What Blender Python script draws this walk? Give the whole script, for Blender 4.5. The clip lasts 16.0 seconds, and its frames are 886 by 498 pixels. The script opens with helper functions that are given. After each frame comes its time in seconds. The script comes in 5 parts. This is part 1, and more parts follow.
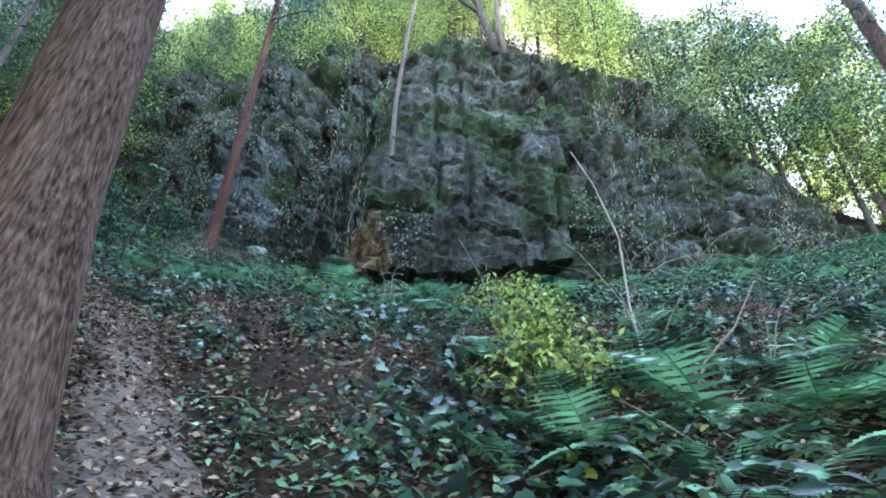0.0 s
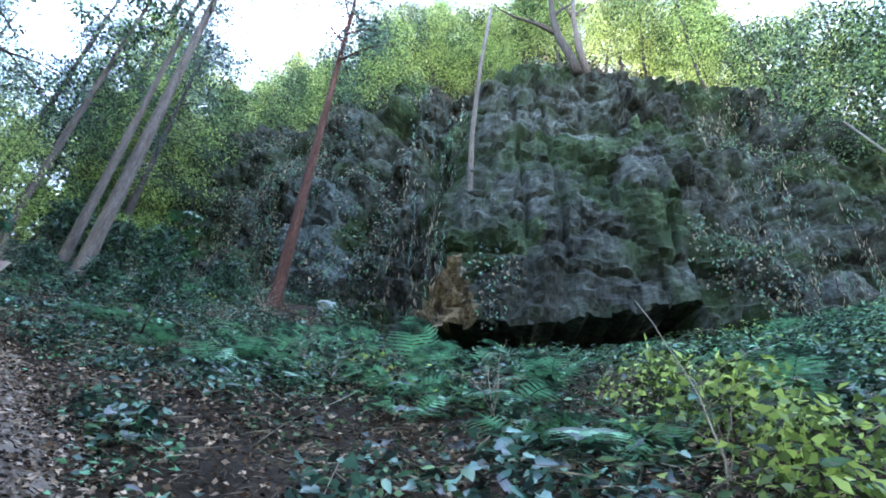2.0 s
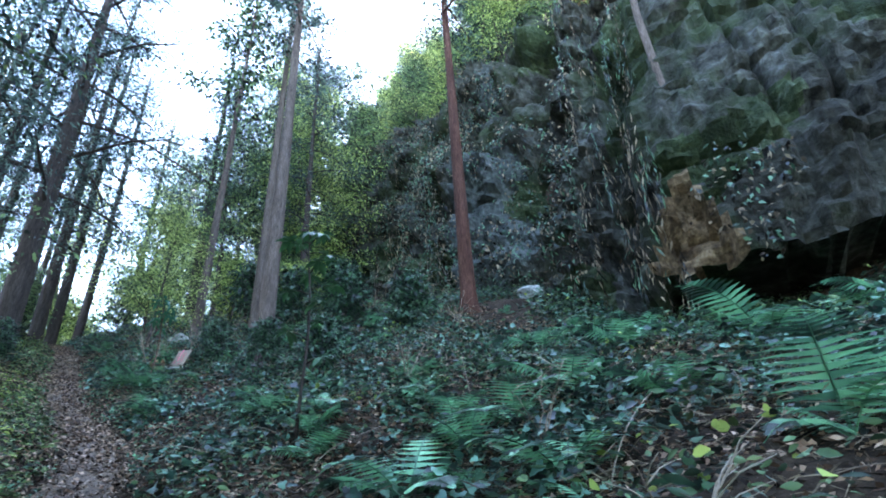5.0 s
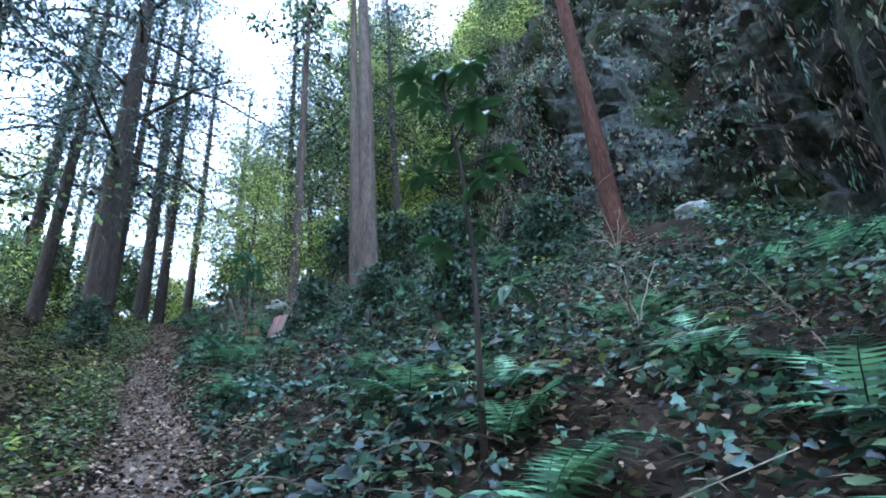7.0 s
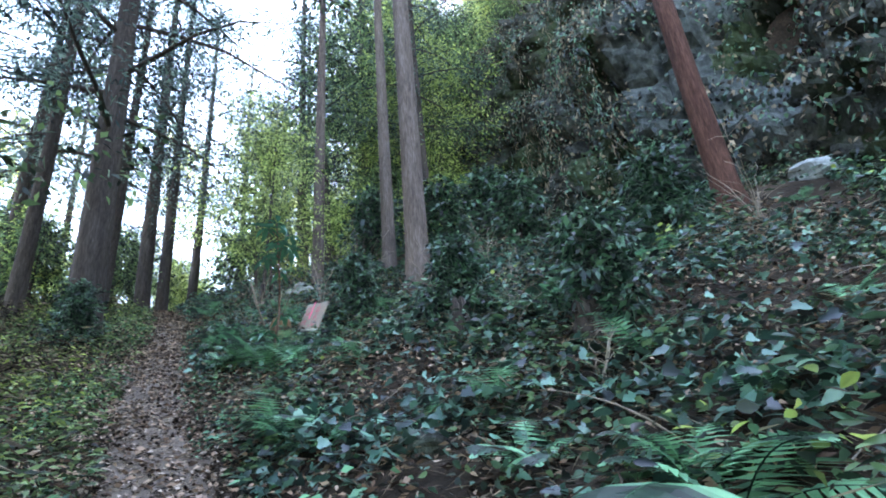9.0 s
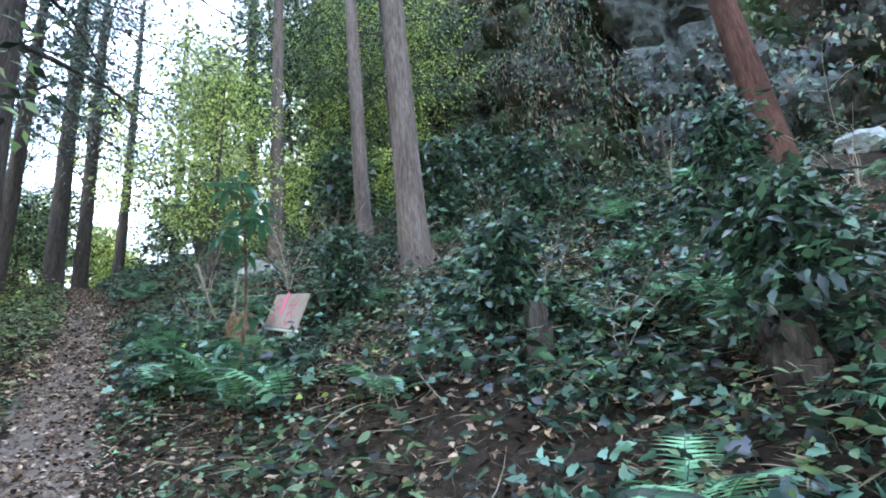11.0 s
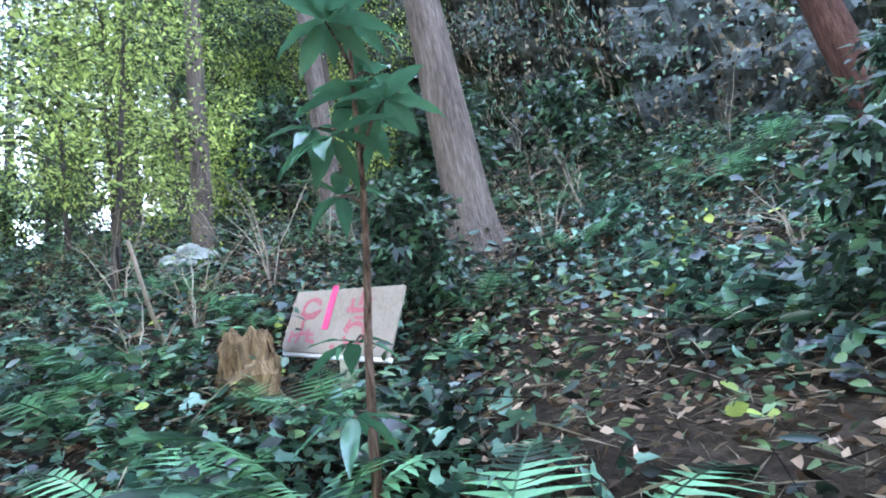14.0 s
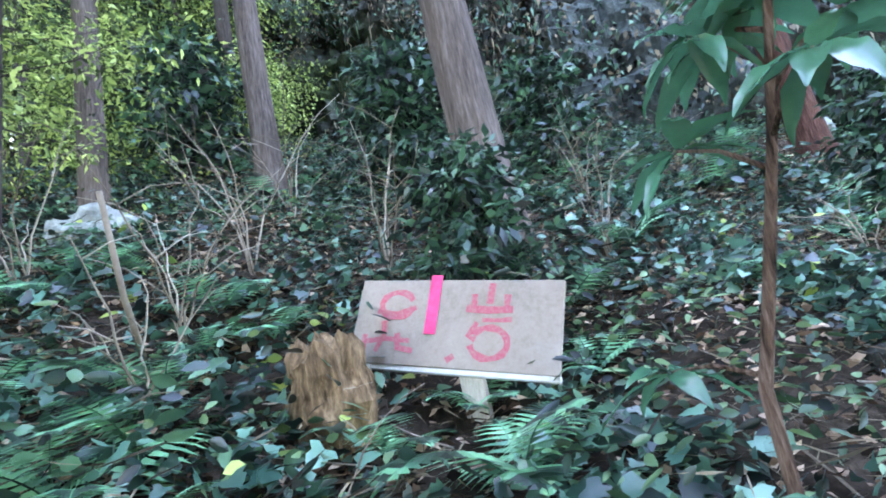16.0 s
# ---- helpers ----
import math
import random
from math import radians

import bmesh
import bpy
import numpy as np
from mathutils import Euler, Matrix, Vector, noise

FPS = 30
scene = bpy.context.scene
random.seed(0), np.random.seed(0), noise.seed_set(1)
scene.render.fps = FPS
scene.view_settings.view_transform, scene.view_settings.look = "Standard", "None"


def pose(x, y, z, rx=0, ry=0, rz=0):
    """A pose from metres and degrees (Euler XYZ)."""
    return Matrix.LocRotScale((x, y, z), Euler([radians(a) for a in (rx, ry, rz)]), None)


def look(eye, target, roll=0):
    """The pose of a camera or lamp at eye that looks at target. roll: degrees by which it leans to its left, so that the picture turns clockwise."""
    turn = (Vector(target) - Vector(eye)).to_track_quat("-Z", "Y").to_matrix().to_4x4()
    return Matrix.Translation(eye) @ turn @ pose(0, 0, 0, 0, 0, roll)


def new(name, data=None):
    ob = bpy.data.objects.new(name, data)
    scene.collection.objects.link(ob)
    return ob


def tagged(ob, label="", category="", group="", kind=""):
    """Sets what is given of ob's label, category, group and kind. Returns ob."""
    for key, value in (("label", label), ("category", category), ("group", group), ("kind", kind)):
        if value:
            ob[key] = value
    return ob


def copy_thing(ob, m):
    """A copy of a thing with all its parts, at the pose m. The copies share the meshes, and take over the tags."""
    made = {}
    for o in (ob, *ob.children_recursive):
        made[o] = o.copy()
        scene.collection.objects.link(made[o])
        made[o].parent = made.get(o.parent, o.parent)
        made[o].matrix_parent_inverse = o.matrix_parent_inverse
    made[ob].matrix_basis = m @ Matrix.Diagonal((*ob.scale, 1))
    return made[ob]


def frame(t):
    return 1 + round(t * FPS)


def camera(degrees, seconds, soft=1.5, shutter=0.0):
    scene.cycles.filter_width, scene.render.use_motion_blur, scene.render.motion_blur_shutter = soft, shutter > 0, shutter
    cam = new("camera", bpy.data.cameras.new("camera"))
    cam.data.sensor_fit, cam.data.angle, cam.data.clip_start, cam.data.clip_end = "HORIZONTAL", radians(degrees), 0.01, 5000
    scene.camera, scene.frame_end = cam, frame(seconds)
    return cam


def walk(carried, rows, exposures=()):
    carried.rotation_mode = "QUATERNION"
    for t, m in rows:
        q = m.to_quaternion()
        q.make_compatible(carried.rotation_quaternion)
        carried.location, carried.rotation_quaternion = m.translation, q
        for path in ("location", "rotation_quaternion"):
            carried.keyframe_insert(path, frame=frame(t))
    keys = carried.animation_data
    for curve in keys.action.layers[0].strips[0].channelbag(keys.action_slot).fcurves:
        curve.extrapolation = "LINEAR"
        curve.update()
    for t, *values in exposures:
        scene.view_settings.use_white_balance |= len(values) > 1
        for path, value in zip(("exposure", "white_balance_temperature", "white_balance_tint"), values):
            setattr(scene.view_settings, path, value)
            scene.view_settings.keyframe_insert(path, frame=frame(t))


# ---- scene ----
# ---- camera ----
cam = camera(81.5, 16.0, soft=1.9)
# seconds, x, y, z, yaw, pitch, roll
ROWS = [
    (0, 0.000, 0.000, 1.250, 37.26, 26.53, -3.24),
    (0.5, -0.228, 0.399, 1.490, 34.77, 26.50, -4.90),
    (1, -0.689, 0.876, 1.855, 37.83, 27.43, -6.49),
    (1.5, -1.462, 1.236, 2.274, 45.34, 30.37, -5.85),
    (2, -1.799, 1.459, 2.577, 46.04, 30.54, -4.90),
    (2.5, -2.018, 1.736, 2.842, 50.47, 30.35, -2.80),
    (3, -2.456, 1.917, 2.936, 56.97, 31.47, -1.05),
    (3.2, -2.545, 1.982, 3.060, 57.38, 29.99, -1.25),
    (5.3, -5.077, 2.731, 4.321, 72.87, 26.66, 2.81),
    (5.5, -5.278, 2.661, 4.413, 72.62, 26.92, 1.85),
    (6, -6.049, 2.727, 4.584, 75.44, 27.01, 1.76),
    (6.5, -6.820, 2.531, 4.729, 78.61, 24.60, 3.30),
    (7, -7.456, 2.508, 4.757, 82.86, 23.12, 4.25),
    (7.5, -8.053, 2.324, 4.917, 89.06, 23.71, 6.50),
    (8, -8.481, 2.103, 5.147, 88.10, 23.83, 6.04),
    (8.5, -8.994, 1.975, 5.310, 85.87, 22.74, 5.62),
    (9, -9.371, 1.732, 5.424, 83.14, 21.00, 4.66),
    (9.2, -9.454, 1.676, 5.444, 82.05, 19.90, 3.79),
    (11.3, -11.310, 1.158, 6.189, 76.64, 17.00, 5.78),
    (11.5, -11.526, 1.101, 6.220, 76.46, 16.81, 5.69),
    (12, -11.897, 0.810, 6.316, 74.85, 16.97, 6.88),
    (12.5, -12.340, 0.608, 6.444, 73.76, 16.57, 8.49),
    (13, -12.791, 0.430, 6.556, 71.04, 16.32, 9.02),
    (13.5, -13.117, 0.228, 6.668, 66.89, 15.51, 9.02),
    (14, -13.562, 0.183, 6.758, 63.99, 14.90, 10.20),
    (14.5, -13.948, 0.049, 6.827, 60.49, 14.06, 10.89),
    (15, -14.207, -0.217, 6.974, 56.16, 13.88, 10.94),
    (15.5, -14.510, -0.281, 7.087, 52.27, 12.62, 11.39),
    (16, -14.748, -0.479, 7.125, 47.55, 10.08, 10.44),
]
walk(cam, [(t, pose(x, y, z, 90 + pitch, roll, yaw)) for t, x, y, z, yaw, pitch, roll in ROWS],
     exposures=[(0.0, 4.95, 6700, 15), (3.0, 4.75, 6400, 13), (6.0, 4.7, 6500, 15), (9.0, 4.95, 7200, 18), (11.5, 5.35, 7600, 19), (16.0, 5.7, 6900, 21)])

# ---- world and sun ----
SUN_AZ, SUN_EL = 40.0, 33.0  # the sun stands behind the hill, over the cliff's crest
world = bpy.data.worlds.new("sky")
scene.world = world
world.use_nodes = True
wn = world.node_tree
sky = wn.nodes.new("ShaderNodeTexSky")
sky.sky_type = "NISHITA"
sky.sun_disc = False
sky.sun_elevation = radians(SUN_EL)
sky.sun_rotation = radians(-SUN_AZ)
wn.nodes["Background"].inputs["Strength"].default_value = 0.12
wn.links.new(sky.outputs[0], wn.nodes["Background"].inputs["Color"])
sun = new("sun", bpy.data.lights.new("sun", "SUN"))
sun.data.energy, sun.data.angle, sun.data.color = 4.0, radians(0.6), (1.0, 0.93, 0.82)
SUN_FROM = Vector((-math.sin(radians(SUN_AZ)) * math.cos(radians(SUN_EL)), math.cos(radians(SUN_AZ)) * math.cos(radians(SUN_EL)), math.sin(radians(SUN_EL))))
sun.matrix_world = look(SUN_FROM * 80, (0, 0, 0))


# ---- materials ----
def material(name, ramp, scale=4.0, rough=0.8, bump=0.4, detail_scale=40.0, bump_dist=0.02, fine=0.5, island=0.0, translucent=0.0, gloss=0.12, stretch=(1, 1, 1), per_object=0.0):
    """A procedural surface: a colour ramp over coarse noise, shifted by fine noise, with bump."""
    m = bpy.data.materials.new(name)
    m.use_nodes = True
    nt = m.node_tree
    n, l = nt.nodes, nt.links
    bsdf = n["Principled BSDF"]
    geo = n.new("ShaderNodeTexCoord")
    mapn = n.new("ShaderNodeMapping")
    mapn.inputs["Scale"].default_value = stretch
    l.new(geo.outputs["Object"], mapn.inputs["Vector"])
    a = n.new("ShaderNodeTexNoise")
    a.inputs["Scale"].default_value, a.inputs["Detail"].default_value, a.inputs["Roughness"].default_value = scale, 6, 0.6
    b = n.new("ShaderNodeTexNoise")
    b.inputs["Scale"].default_value, b.inputs["Detail"].default_value, b.inputs["Roughness"].default_value = detail_scale, 5, 0.65
    l.new(mapn.outputs[0], a.inputs["Vector"])
    l.new(mapn.outputs[0], b.inputs["Vector"])
    mix = n.new("ShaderNodeMix")
    mix.data_type = "FLOAT"
    mix.inputs[0].default_value = fine
    l.new(a.outputs["Fac"], mix.inputs[2])
    l.new(b.outputs["Fac"], mix.inputs[3])
    last = mix.outputs[0]
    for amount, node, out in ((island, "ShaderNodeNewGeometry", "Random Per Island"), (per_object, "ShaderNodeObjectInfo", "Random")):
        if amount:
            g = n.new(node)
            im = n.new("ShaderNodeMix")
            im.data_type = "FLOAT"
            im.inputs[0].default_value = amount
            l.new(last, im.inputs[2])
            l.new(g.outputs[out], im.inputs[3])
            last = im.outputs[0]
    cr = n.new("ShaderNodeValToRGB")
    while len(cr.color_ramp.elements) < len(ramp):
        cr.color_ramp.elements.new(0.5)
    for e, (p, c) in zip(cr.color_ramp.elements, ramp):
        e.position, e.color = p, (*c, 1)
    l.new(last, cr.inputs["Fac"])
    l.new(cr.outputs["Color"], bsdf.inputs["Base Color"])
    bsdf.inputs["Roughness"].default_value = rough
    bsdf.inputs["Specular IOR Level"].default_value = gloss
    if bump:
        bp = n.new("ShaderNodeBump")
        bp.inputs["Strength"].default_value, bp.inputs["Distance"].default_value = bump, bump_dist
        l.new(mix.outputs[0], bp.inputs["Height"])
        l.new(bp.outputs[0], bsdf.inputs["Normal"])
    if translucent:
        tr = n.new("ShaderNodeBsdfTranslucent")
        l.new(cr.outputs["Color"], tr.inputs["Color"])
        ms = n.new("ShaderNodeMixShader")
        ms.inputs[0].default_value = translucent
        l.new(bsdf.outputs[0], ms.inputs[1])
        l.new(tr.outputs[0], ms.inputs[2])
        l.new(ms.outputs[0], n["Material Output"].inputs["Surface"])
    return m


SOIL = material("soil", [(0.3, (0.008, 0.006, 0.004)), (0.5, (0.03, 0.021, 0.014)), (0.7, (0.09, 0.064, 0.043))], 1.3, 0.95, 0.8, 22, 0.05)
PATH_DIRT = material("path_dirt", [(0.3, (0.07, 0.052, 0.038)), (0.5, (0.15, 0.115, 0.088)), (0.7, (0.26, 0.2, 0.155))], 2.0, 0.95, 0.7, 35, 0.03)
ROCK = material("rock", [(0.38, (0.006, 0.006, 0.005)), (0.46, (0.035, 0.035, 0.028)), (0.53, (0.055, 0.058, 0.047)), (0.6, (0.095, 0.1, 0.088)), (0.69, (0.2, 0.21, 0.2))], 0.5, 0.9, 1.0, 4.2, 0.2, 0.55)
MOSS_ROCK = material("mossy_rock", [(0.34, (0.01, 0.014, 0.008)), (0.47, (0.03, 0.046, 0.019)), (0.57, (0.06, 0.082, 0.04)), (0.69, (0.17, 0.2, 0.16))], 0.8, 0.92, 1.0, 6, 0.25)


def overgrow(rock, moss, scale):
    """Mixes moss growth into a rock material in ragged patches."""
    nt = rock.node_tree
    n, l = nt.nodes, nt.links
    src = n["Principled BSDF"].inputs["Base Color"].links[0].from_socket
    tc = n.new("ShaderNodeTexCoord")
    big = n.new("ShaderNodeTexNoise")
    big.inputs["Scale"].default_value, big.inputs["Detail"].default_value, big.inputs["Roughness"].default_value = scale, 9, 0.7
    l.new(tc.outputs["Object"], big.inputs["Vector"])
    edge = n.new("ShaderNodeValToRGB")
    edge.color_ramp.elements[0].position, edge.color_ramp.elements[1].position = 0.47, 0.6
    l.new(big.outputs["Fac"], edge.inputs["Fac"])
    mx = n.new("ShaderNodeMix")
    mx.data_type = "RGBA"
    l.new(edge.outputs["Color"], mx.inputs[0])
    l.new(src, mx.inputs[6])
    mx.inputs[7].default_value = (*moss, 1)
    runs = n.new("ShaderNodeMapping")
    runs.inputs["Scale"].default_value = (1.1, 1.1, 0.16)
    l.new(tc.outputs["Object"], runs.inputs["Vector"])
    stain = n.new("ShaderNodeTexNoise")
    stain.inputs["Scale"].default_value, stain.inputs["Detail"].default_value, stain.inputs["Roughness"].default_value = 1.0, 8, 0.65
    l.new(runs.outputs[0], stain.inputs["Vector"])
    tone = n.new("ShaderNodeValToRGB")
    tone.color_ramp.elements[0].position, tone.color_ramp.elements[0].color = 0.4, (0.36, 0.34, 0.32, 1)
    tone.color_ramp.elements[1].position, tone.color_ramp.elements[1].color = 0.58, (1, 1, 1, 1)
    l.new(stain.outputs["Fac"], tone.inputs["Fac"])
    dirty = n.new("ShaderNodeMix")
    dirty.data_type, dirty.blend_type = "RGBA", "MULTIPLY"
    dirty.inputs[0].default_value = 1.0
    l.new(mx.outputs[2], dirty.inputs[6])
    l.new(tone.outputs["Color"], dirty.inputs[7])
    l.new(dirty.outputs[2], n["Principled BSDF"].inputs["Base Color"])


overgrow(ROCK, (0.03, 0.043, 0.02), 0.35)
overgrow(MOSS_ROCK, (0.02, 0.03, 0.013), 0.6)
PALE_ROCK = material("pale_rock", [(0.3, (0.1, 0.11, 0.1)), (0.5, (0.27, 0.29, 0.27)), (0.68, (0.5, 0.52, 0.5))], 1.5, 0.85, 0.9, 14, 0.06)
GREY_ROCK = material("grey_rock", [(0.34, (0.012, 0.014, 0.013)), (0.46, (0.035, 0.041, 0.037)), (0.56, (0.072, 0.082, 0.076)), (0.68, (0.14, 0.155, 0.15))], 0.9, 0.88, 1.0, 5, 0.2)
BROWN_ROCK = material("brown_rock", [(0.34, (0.015, 0.01, 0.006)), (0.48, (0.08, 0.053, 0.028)), (0.6, (0.2, 0.14, 0.08)), (0.72, (0.38, 0.31, 0.21))], 1.6, 0.9, 1.0, 9, 0.1)
BARK_GREY = material("bark_grey", [(0.32, (0.03, 0.023, 0.019)), (0.5, (0.105, 0.08, 0.066)), (0.7, (0.21, 0.17, 0.145))], 3.0, 0.9, 1.0, 16, 0.03, 0.6, stretch=(3, 3, 0.35))
BARK_BROWN = material("bark_brown", [(0.36, (0.02, 0.012, 0.009)), (0.5, (0.12, 0.07, 0.048)), (0.66, (0.25, 0.17, 0.13))], 3.0, 0.9, 1.0, 24, 0.04, 0.72, stretch=(3, 3, 0.3))
BARK_RED = material("bark_red", [(0.34, (0.014, 0.006, 0.005)), (0.5, (0.058, 0.026, 0.018)), (0.68, (0.125, 0.06, 0.042))], 3.0, 0.9, 1.0, 16, 0.03, 0.6, stretch=(3, 3, 0.3))
BARK_DARK = material("bark_dark", [(0.3, (0.016, 0.012, 0.01)), (0.5, (0.05, 0.04, 0.034)), (0.7, (0.11, 0.09, 0.075))], 3.0, 0.9, 0.9, 14, 0.03, 0.6, stretch=(3, 3, 0.4))
TWIG = material("twig", [(0.3, (0.1, 0.075, 0.05)), (0.55, (0.24, 0.19, 0.14)), (0.75, (0.42, 0.36, 0.29))], 6.0, 0.85, 0.4, 60, 0.004, per_object=0.4)


def leaf_material(name, dark, mid, light, rough=0.42, translucent=0.35, gloss=0.5):
    dark, mid, light = [c * 0.22 for c in dark], [c * 0.85 for c in mid], [min(c * 1.45, 0.7) for c in light]
    return material(name, [(0.24, dark), (0.52, mid), (0.8, light)], 2.0, rough, 0.15, 30, 0.003, 0.4, island=0.7, translucent=translucent, gloss=gloss)


FERN = leaf_material("fern_leaf", (0.04, 0.11, 0.06), (0.1, 0.255, 0.14), (0.15, 0.35, 0.17), 0.38, 0.25)
UNDERGROWTH = leaf_material("undergrowth_leaf", (0.014, 0.035, 0.018), (0.045, 0.095, 0.043), (0.11, 0.175, 0.078), 0.42, 0.2, 0.35)
IVY = leaf_material("ivy_leaf", (0.014, 0.048, 0.036), (0.034, 0.098, 0.068), (0.085, 0.18, 0.12), 0.34, 0.15, 0.6)
YELLOW_LEAF = leaf_material("yellow_green_leaf", (0.09, 0.15, 0.03), (0.2, 0.28, 0.06), (0.36, 0.42, 0.1), 0.5, 0.45)
DARK_LEAF = leaf_material("evergreen_leaf", (0.01, 0.03, 0.019), (0.025, 0.07, 0.04), (0.065, 0.135, 0.068), 0.34, 0.2, 0.5)
BROAD_LEAF = leaf_material("broad_leaf", (0.012, 0.045, 0.014), (0.026, 0.085, 0.026), (0.05, 0.135, 0.04), 0.28, 0.25, 0.7)
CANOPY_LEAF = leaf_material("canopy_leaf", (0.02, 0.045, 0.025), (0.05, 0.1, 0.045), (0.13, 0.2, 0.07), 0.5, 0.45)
CEDAR_LEAF = leaf_material("cedar_needles", (0.016, 0.04, 0.034), (0.045, 0.09, 0.075), (0.1, 0.15, 0.11), 0.5, 0.45)
GRASS_LEAF = leaf_material("weed_leaf", (0.03, 0.055, 0.02), (0.085, 0.14, 0.05), (0.18, 0.25, 0.09), 0.5, 0.2, 0.4)
# yellow-green; sunlight on the crest and far wood is put into this colour
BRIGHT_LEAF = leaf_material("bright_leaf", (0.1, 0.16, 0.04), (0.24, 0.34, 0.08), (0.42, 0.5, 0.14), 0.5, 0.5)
SAPLING_LEAF = leaf_material("sapling_leaf", (0.03, 0.1, 0.06), (0.05, 0.16, 0.085), (0.09, 0.22, 0.11), 0.24, 0.3, 1.0)
LITTER = leaf_material("leaf_litter", (0.045, 0.025, 0.015), (0.16, 0.093, 0.056), (0.38, 0.26, 0.18), 0.75, 0.05, 0.15)
PATH_LITTER = leaf_material("path_litter", (0.16, 0.11, 0.08), (0.24, 0.175, 0.125), (0.36, 0.275, 0.21), 0.75, 0.1, 0.1)
DRY_GRASS = leaf_material("dry_creeper", (0.022, 0.016, 0.01), (0.075, 0.056, 0.037), (0.21, 0.165, 0.11), 0.8, 0.2, 0.1)
BOARD = material("sign_board", [(0.3, (0.19, 0.145, 0.11)), (0.5, (0.27, 0.215, 0.17)), (0.7, (0.32, 0.26, 0.21))], 3.0, 0.7, 0.15, 40, 0.002)
POST_WOOD = material("post_wood", [(0.3, (0.3, 0.25, 0.2)), (0.5, (0.45, 0.39, 0.32)), (0.7, (0.58, 0.51, 0.43))], 5.0, 0.8, 0.3, 40, 0.004, stretch=(3, 3, 0.4))
RED_PAINT = material("red_spray_paint", [(0.36, (0.34, 0.17, 0.15)), (0.5, (0.38, 0.11, 0.12)), (0.64, (0.4, 0.06, 0.085))], 60.0, 0.6, 0.0, 90)
PINK_TAPE = material("pink_tape", [(0.3, (0.8, 0.05, 0.16)), (0.7, (0.95, 0.13, 0.28))], 8.0, 0.35, 0.1, 40, 0.002, translucent=0.25)
ROTTEN_WOOD = material("rotten_wood", [(0.34, (0.025, 0.016, 0.009)), (0.48, (0.13, 0.08, 0.042)), (0.64, (0.34, 0.22, 0.12))], 4.0, 0.95, 1.0, 22, 0.04, stretch=(2, 2, 0.5))
WHITE_EDGE = material("board_edge", [(0.3, (0.55, 0.52, 0.5)), (0.7, (0.75, 0.73, 0.7))], 8.0, 0.6, 0.1, 40, 0.002)

rng = np.random.default_rng(7)


# ---- mesh helpers ----
def mesh_ob(name, verts, faces, mat, parent=None, label="", smooth=False):
    me = bpy.data.meshes.new(name)
    me.from_pydata(verts, [], faces)
    me.materials.append(mat)
    if smooth:
        me.polygons.foreach_set("use_smooth", [True] * len(me.polygons))
    me.update()
    ob = new(name, me)
    if parent:
        ob.parent = parent
    if label:
        tagged(ob, label)
    return ob


def quads_mesh(name, verts, corners, mat):
    """A mesh from numpy arrays: verts (n, 3), corners (faces, k)."""
    me = bpy.data.meshes.new(name)
    k = corners.shape[1]
    me.vertices.add(len(verts))
    me.vertices.foreach_set("co", np.ascontiguousarray(verts, dtype=np.float32).ravel())
    me.loops.add(corners.size)
    me.loops.foreach_set("vertex_index", np.ascontiguousarray(corners, dtype=np.int32).ravel())
    me.polygons.add(len(corners))
    me.polygons.foreach_set("loop_start", np.arange(0, corners.size, k, dtype=np.int32))
    me.materials.append(mat)
    me.update(calc_edges=True)
    me.validate()
    return me


def unit(v):
    return v / np.maximum(np.linalg.norm(v, axis=-1, keepdims=True), 1e-9)


OVAL = ((0.0, 0.0), (0.2, 0.36), (0.5, 0.5), (0.78, 0.3), (1.0, 0.0))
LOBED = ((0.0, 0.0), (-0.12, 0.3), (0.16, 0.52), (0.36, 0.3), (0.62, 0.32), (1.0, 0.0))
BLADE = ((0.0, 0.0), (0.4, 0.5), (1.0, 0.0))


def leaf_cloud(pos, along, face, length, width, droop=0.15, fold=0.12, outline=OVAL):
    """Leaves as small folded, drooping fans round a midrib; outline: (way along, way aside) from base to tip."""
    n = len(pos)
    along = unit(along)
    side = unit(np.cross(along, face))
    up = unit(np.cross(side, along))
    L, W = np.broadcast_to(length, (n,))[:, None], np.broadcast_to(width, (n,))[:, None]
    ring = [(a, b) for a, b in outline] + [(a, -b) for a, b in outline[-2:0:-1]]
    pts = [pos + along * L * a + side * W * b + up * (W * fold * abs(b) * 2 - L * droop * a * a) for a, b in ring]
    k = len(ring)
    if k == 4:
        verts = np.stack(pts, 1).reshape(-1, 3)
        return verts, np.arange(n * 4).reshape(-1, 4)
    pts.append(pos + along * L * 0.42 - up * L * droop * 0.18)
    verts = np.stack(pts, 1).reshape(-1, 3)
    o = np.arange(n)[:, None, None] * (k + 1)
    fan = np.array([[i, (i + 1) % k, k] for i in range(k)])[None]
    return verts, (o + fan).reshape(-1, 3)


def random_dirs(n, zmin=-1.0, zmax=1.0):
    z = rng.uniform(zmin, zmax, n)
    a = rng.uniform(0, 2 * np.pi, n)
    r = np.sqrt(np.maximum(1 - z * z, 0))
    return np.stack([r * np.cos(a), r * np.sin(a), z], 1)


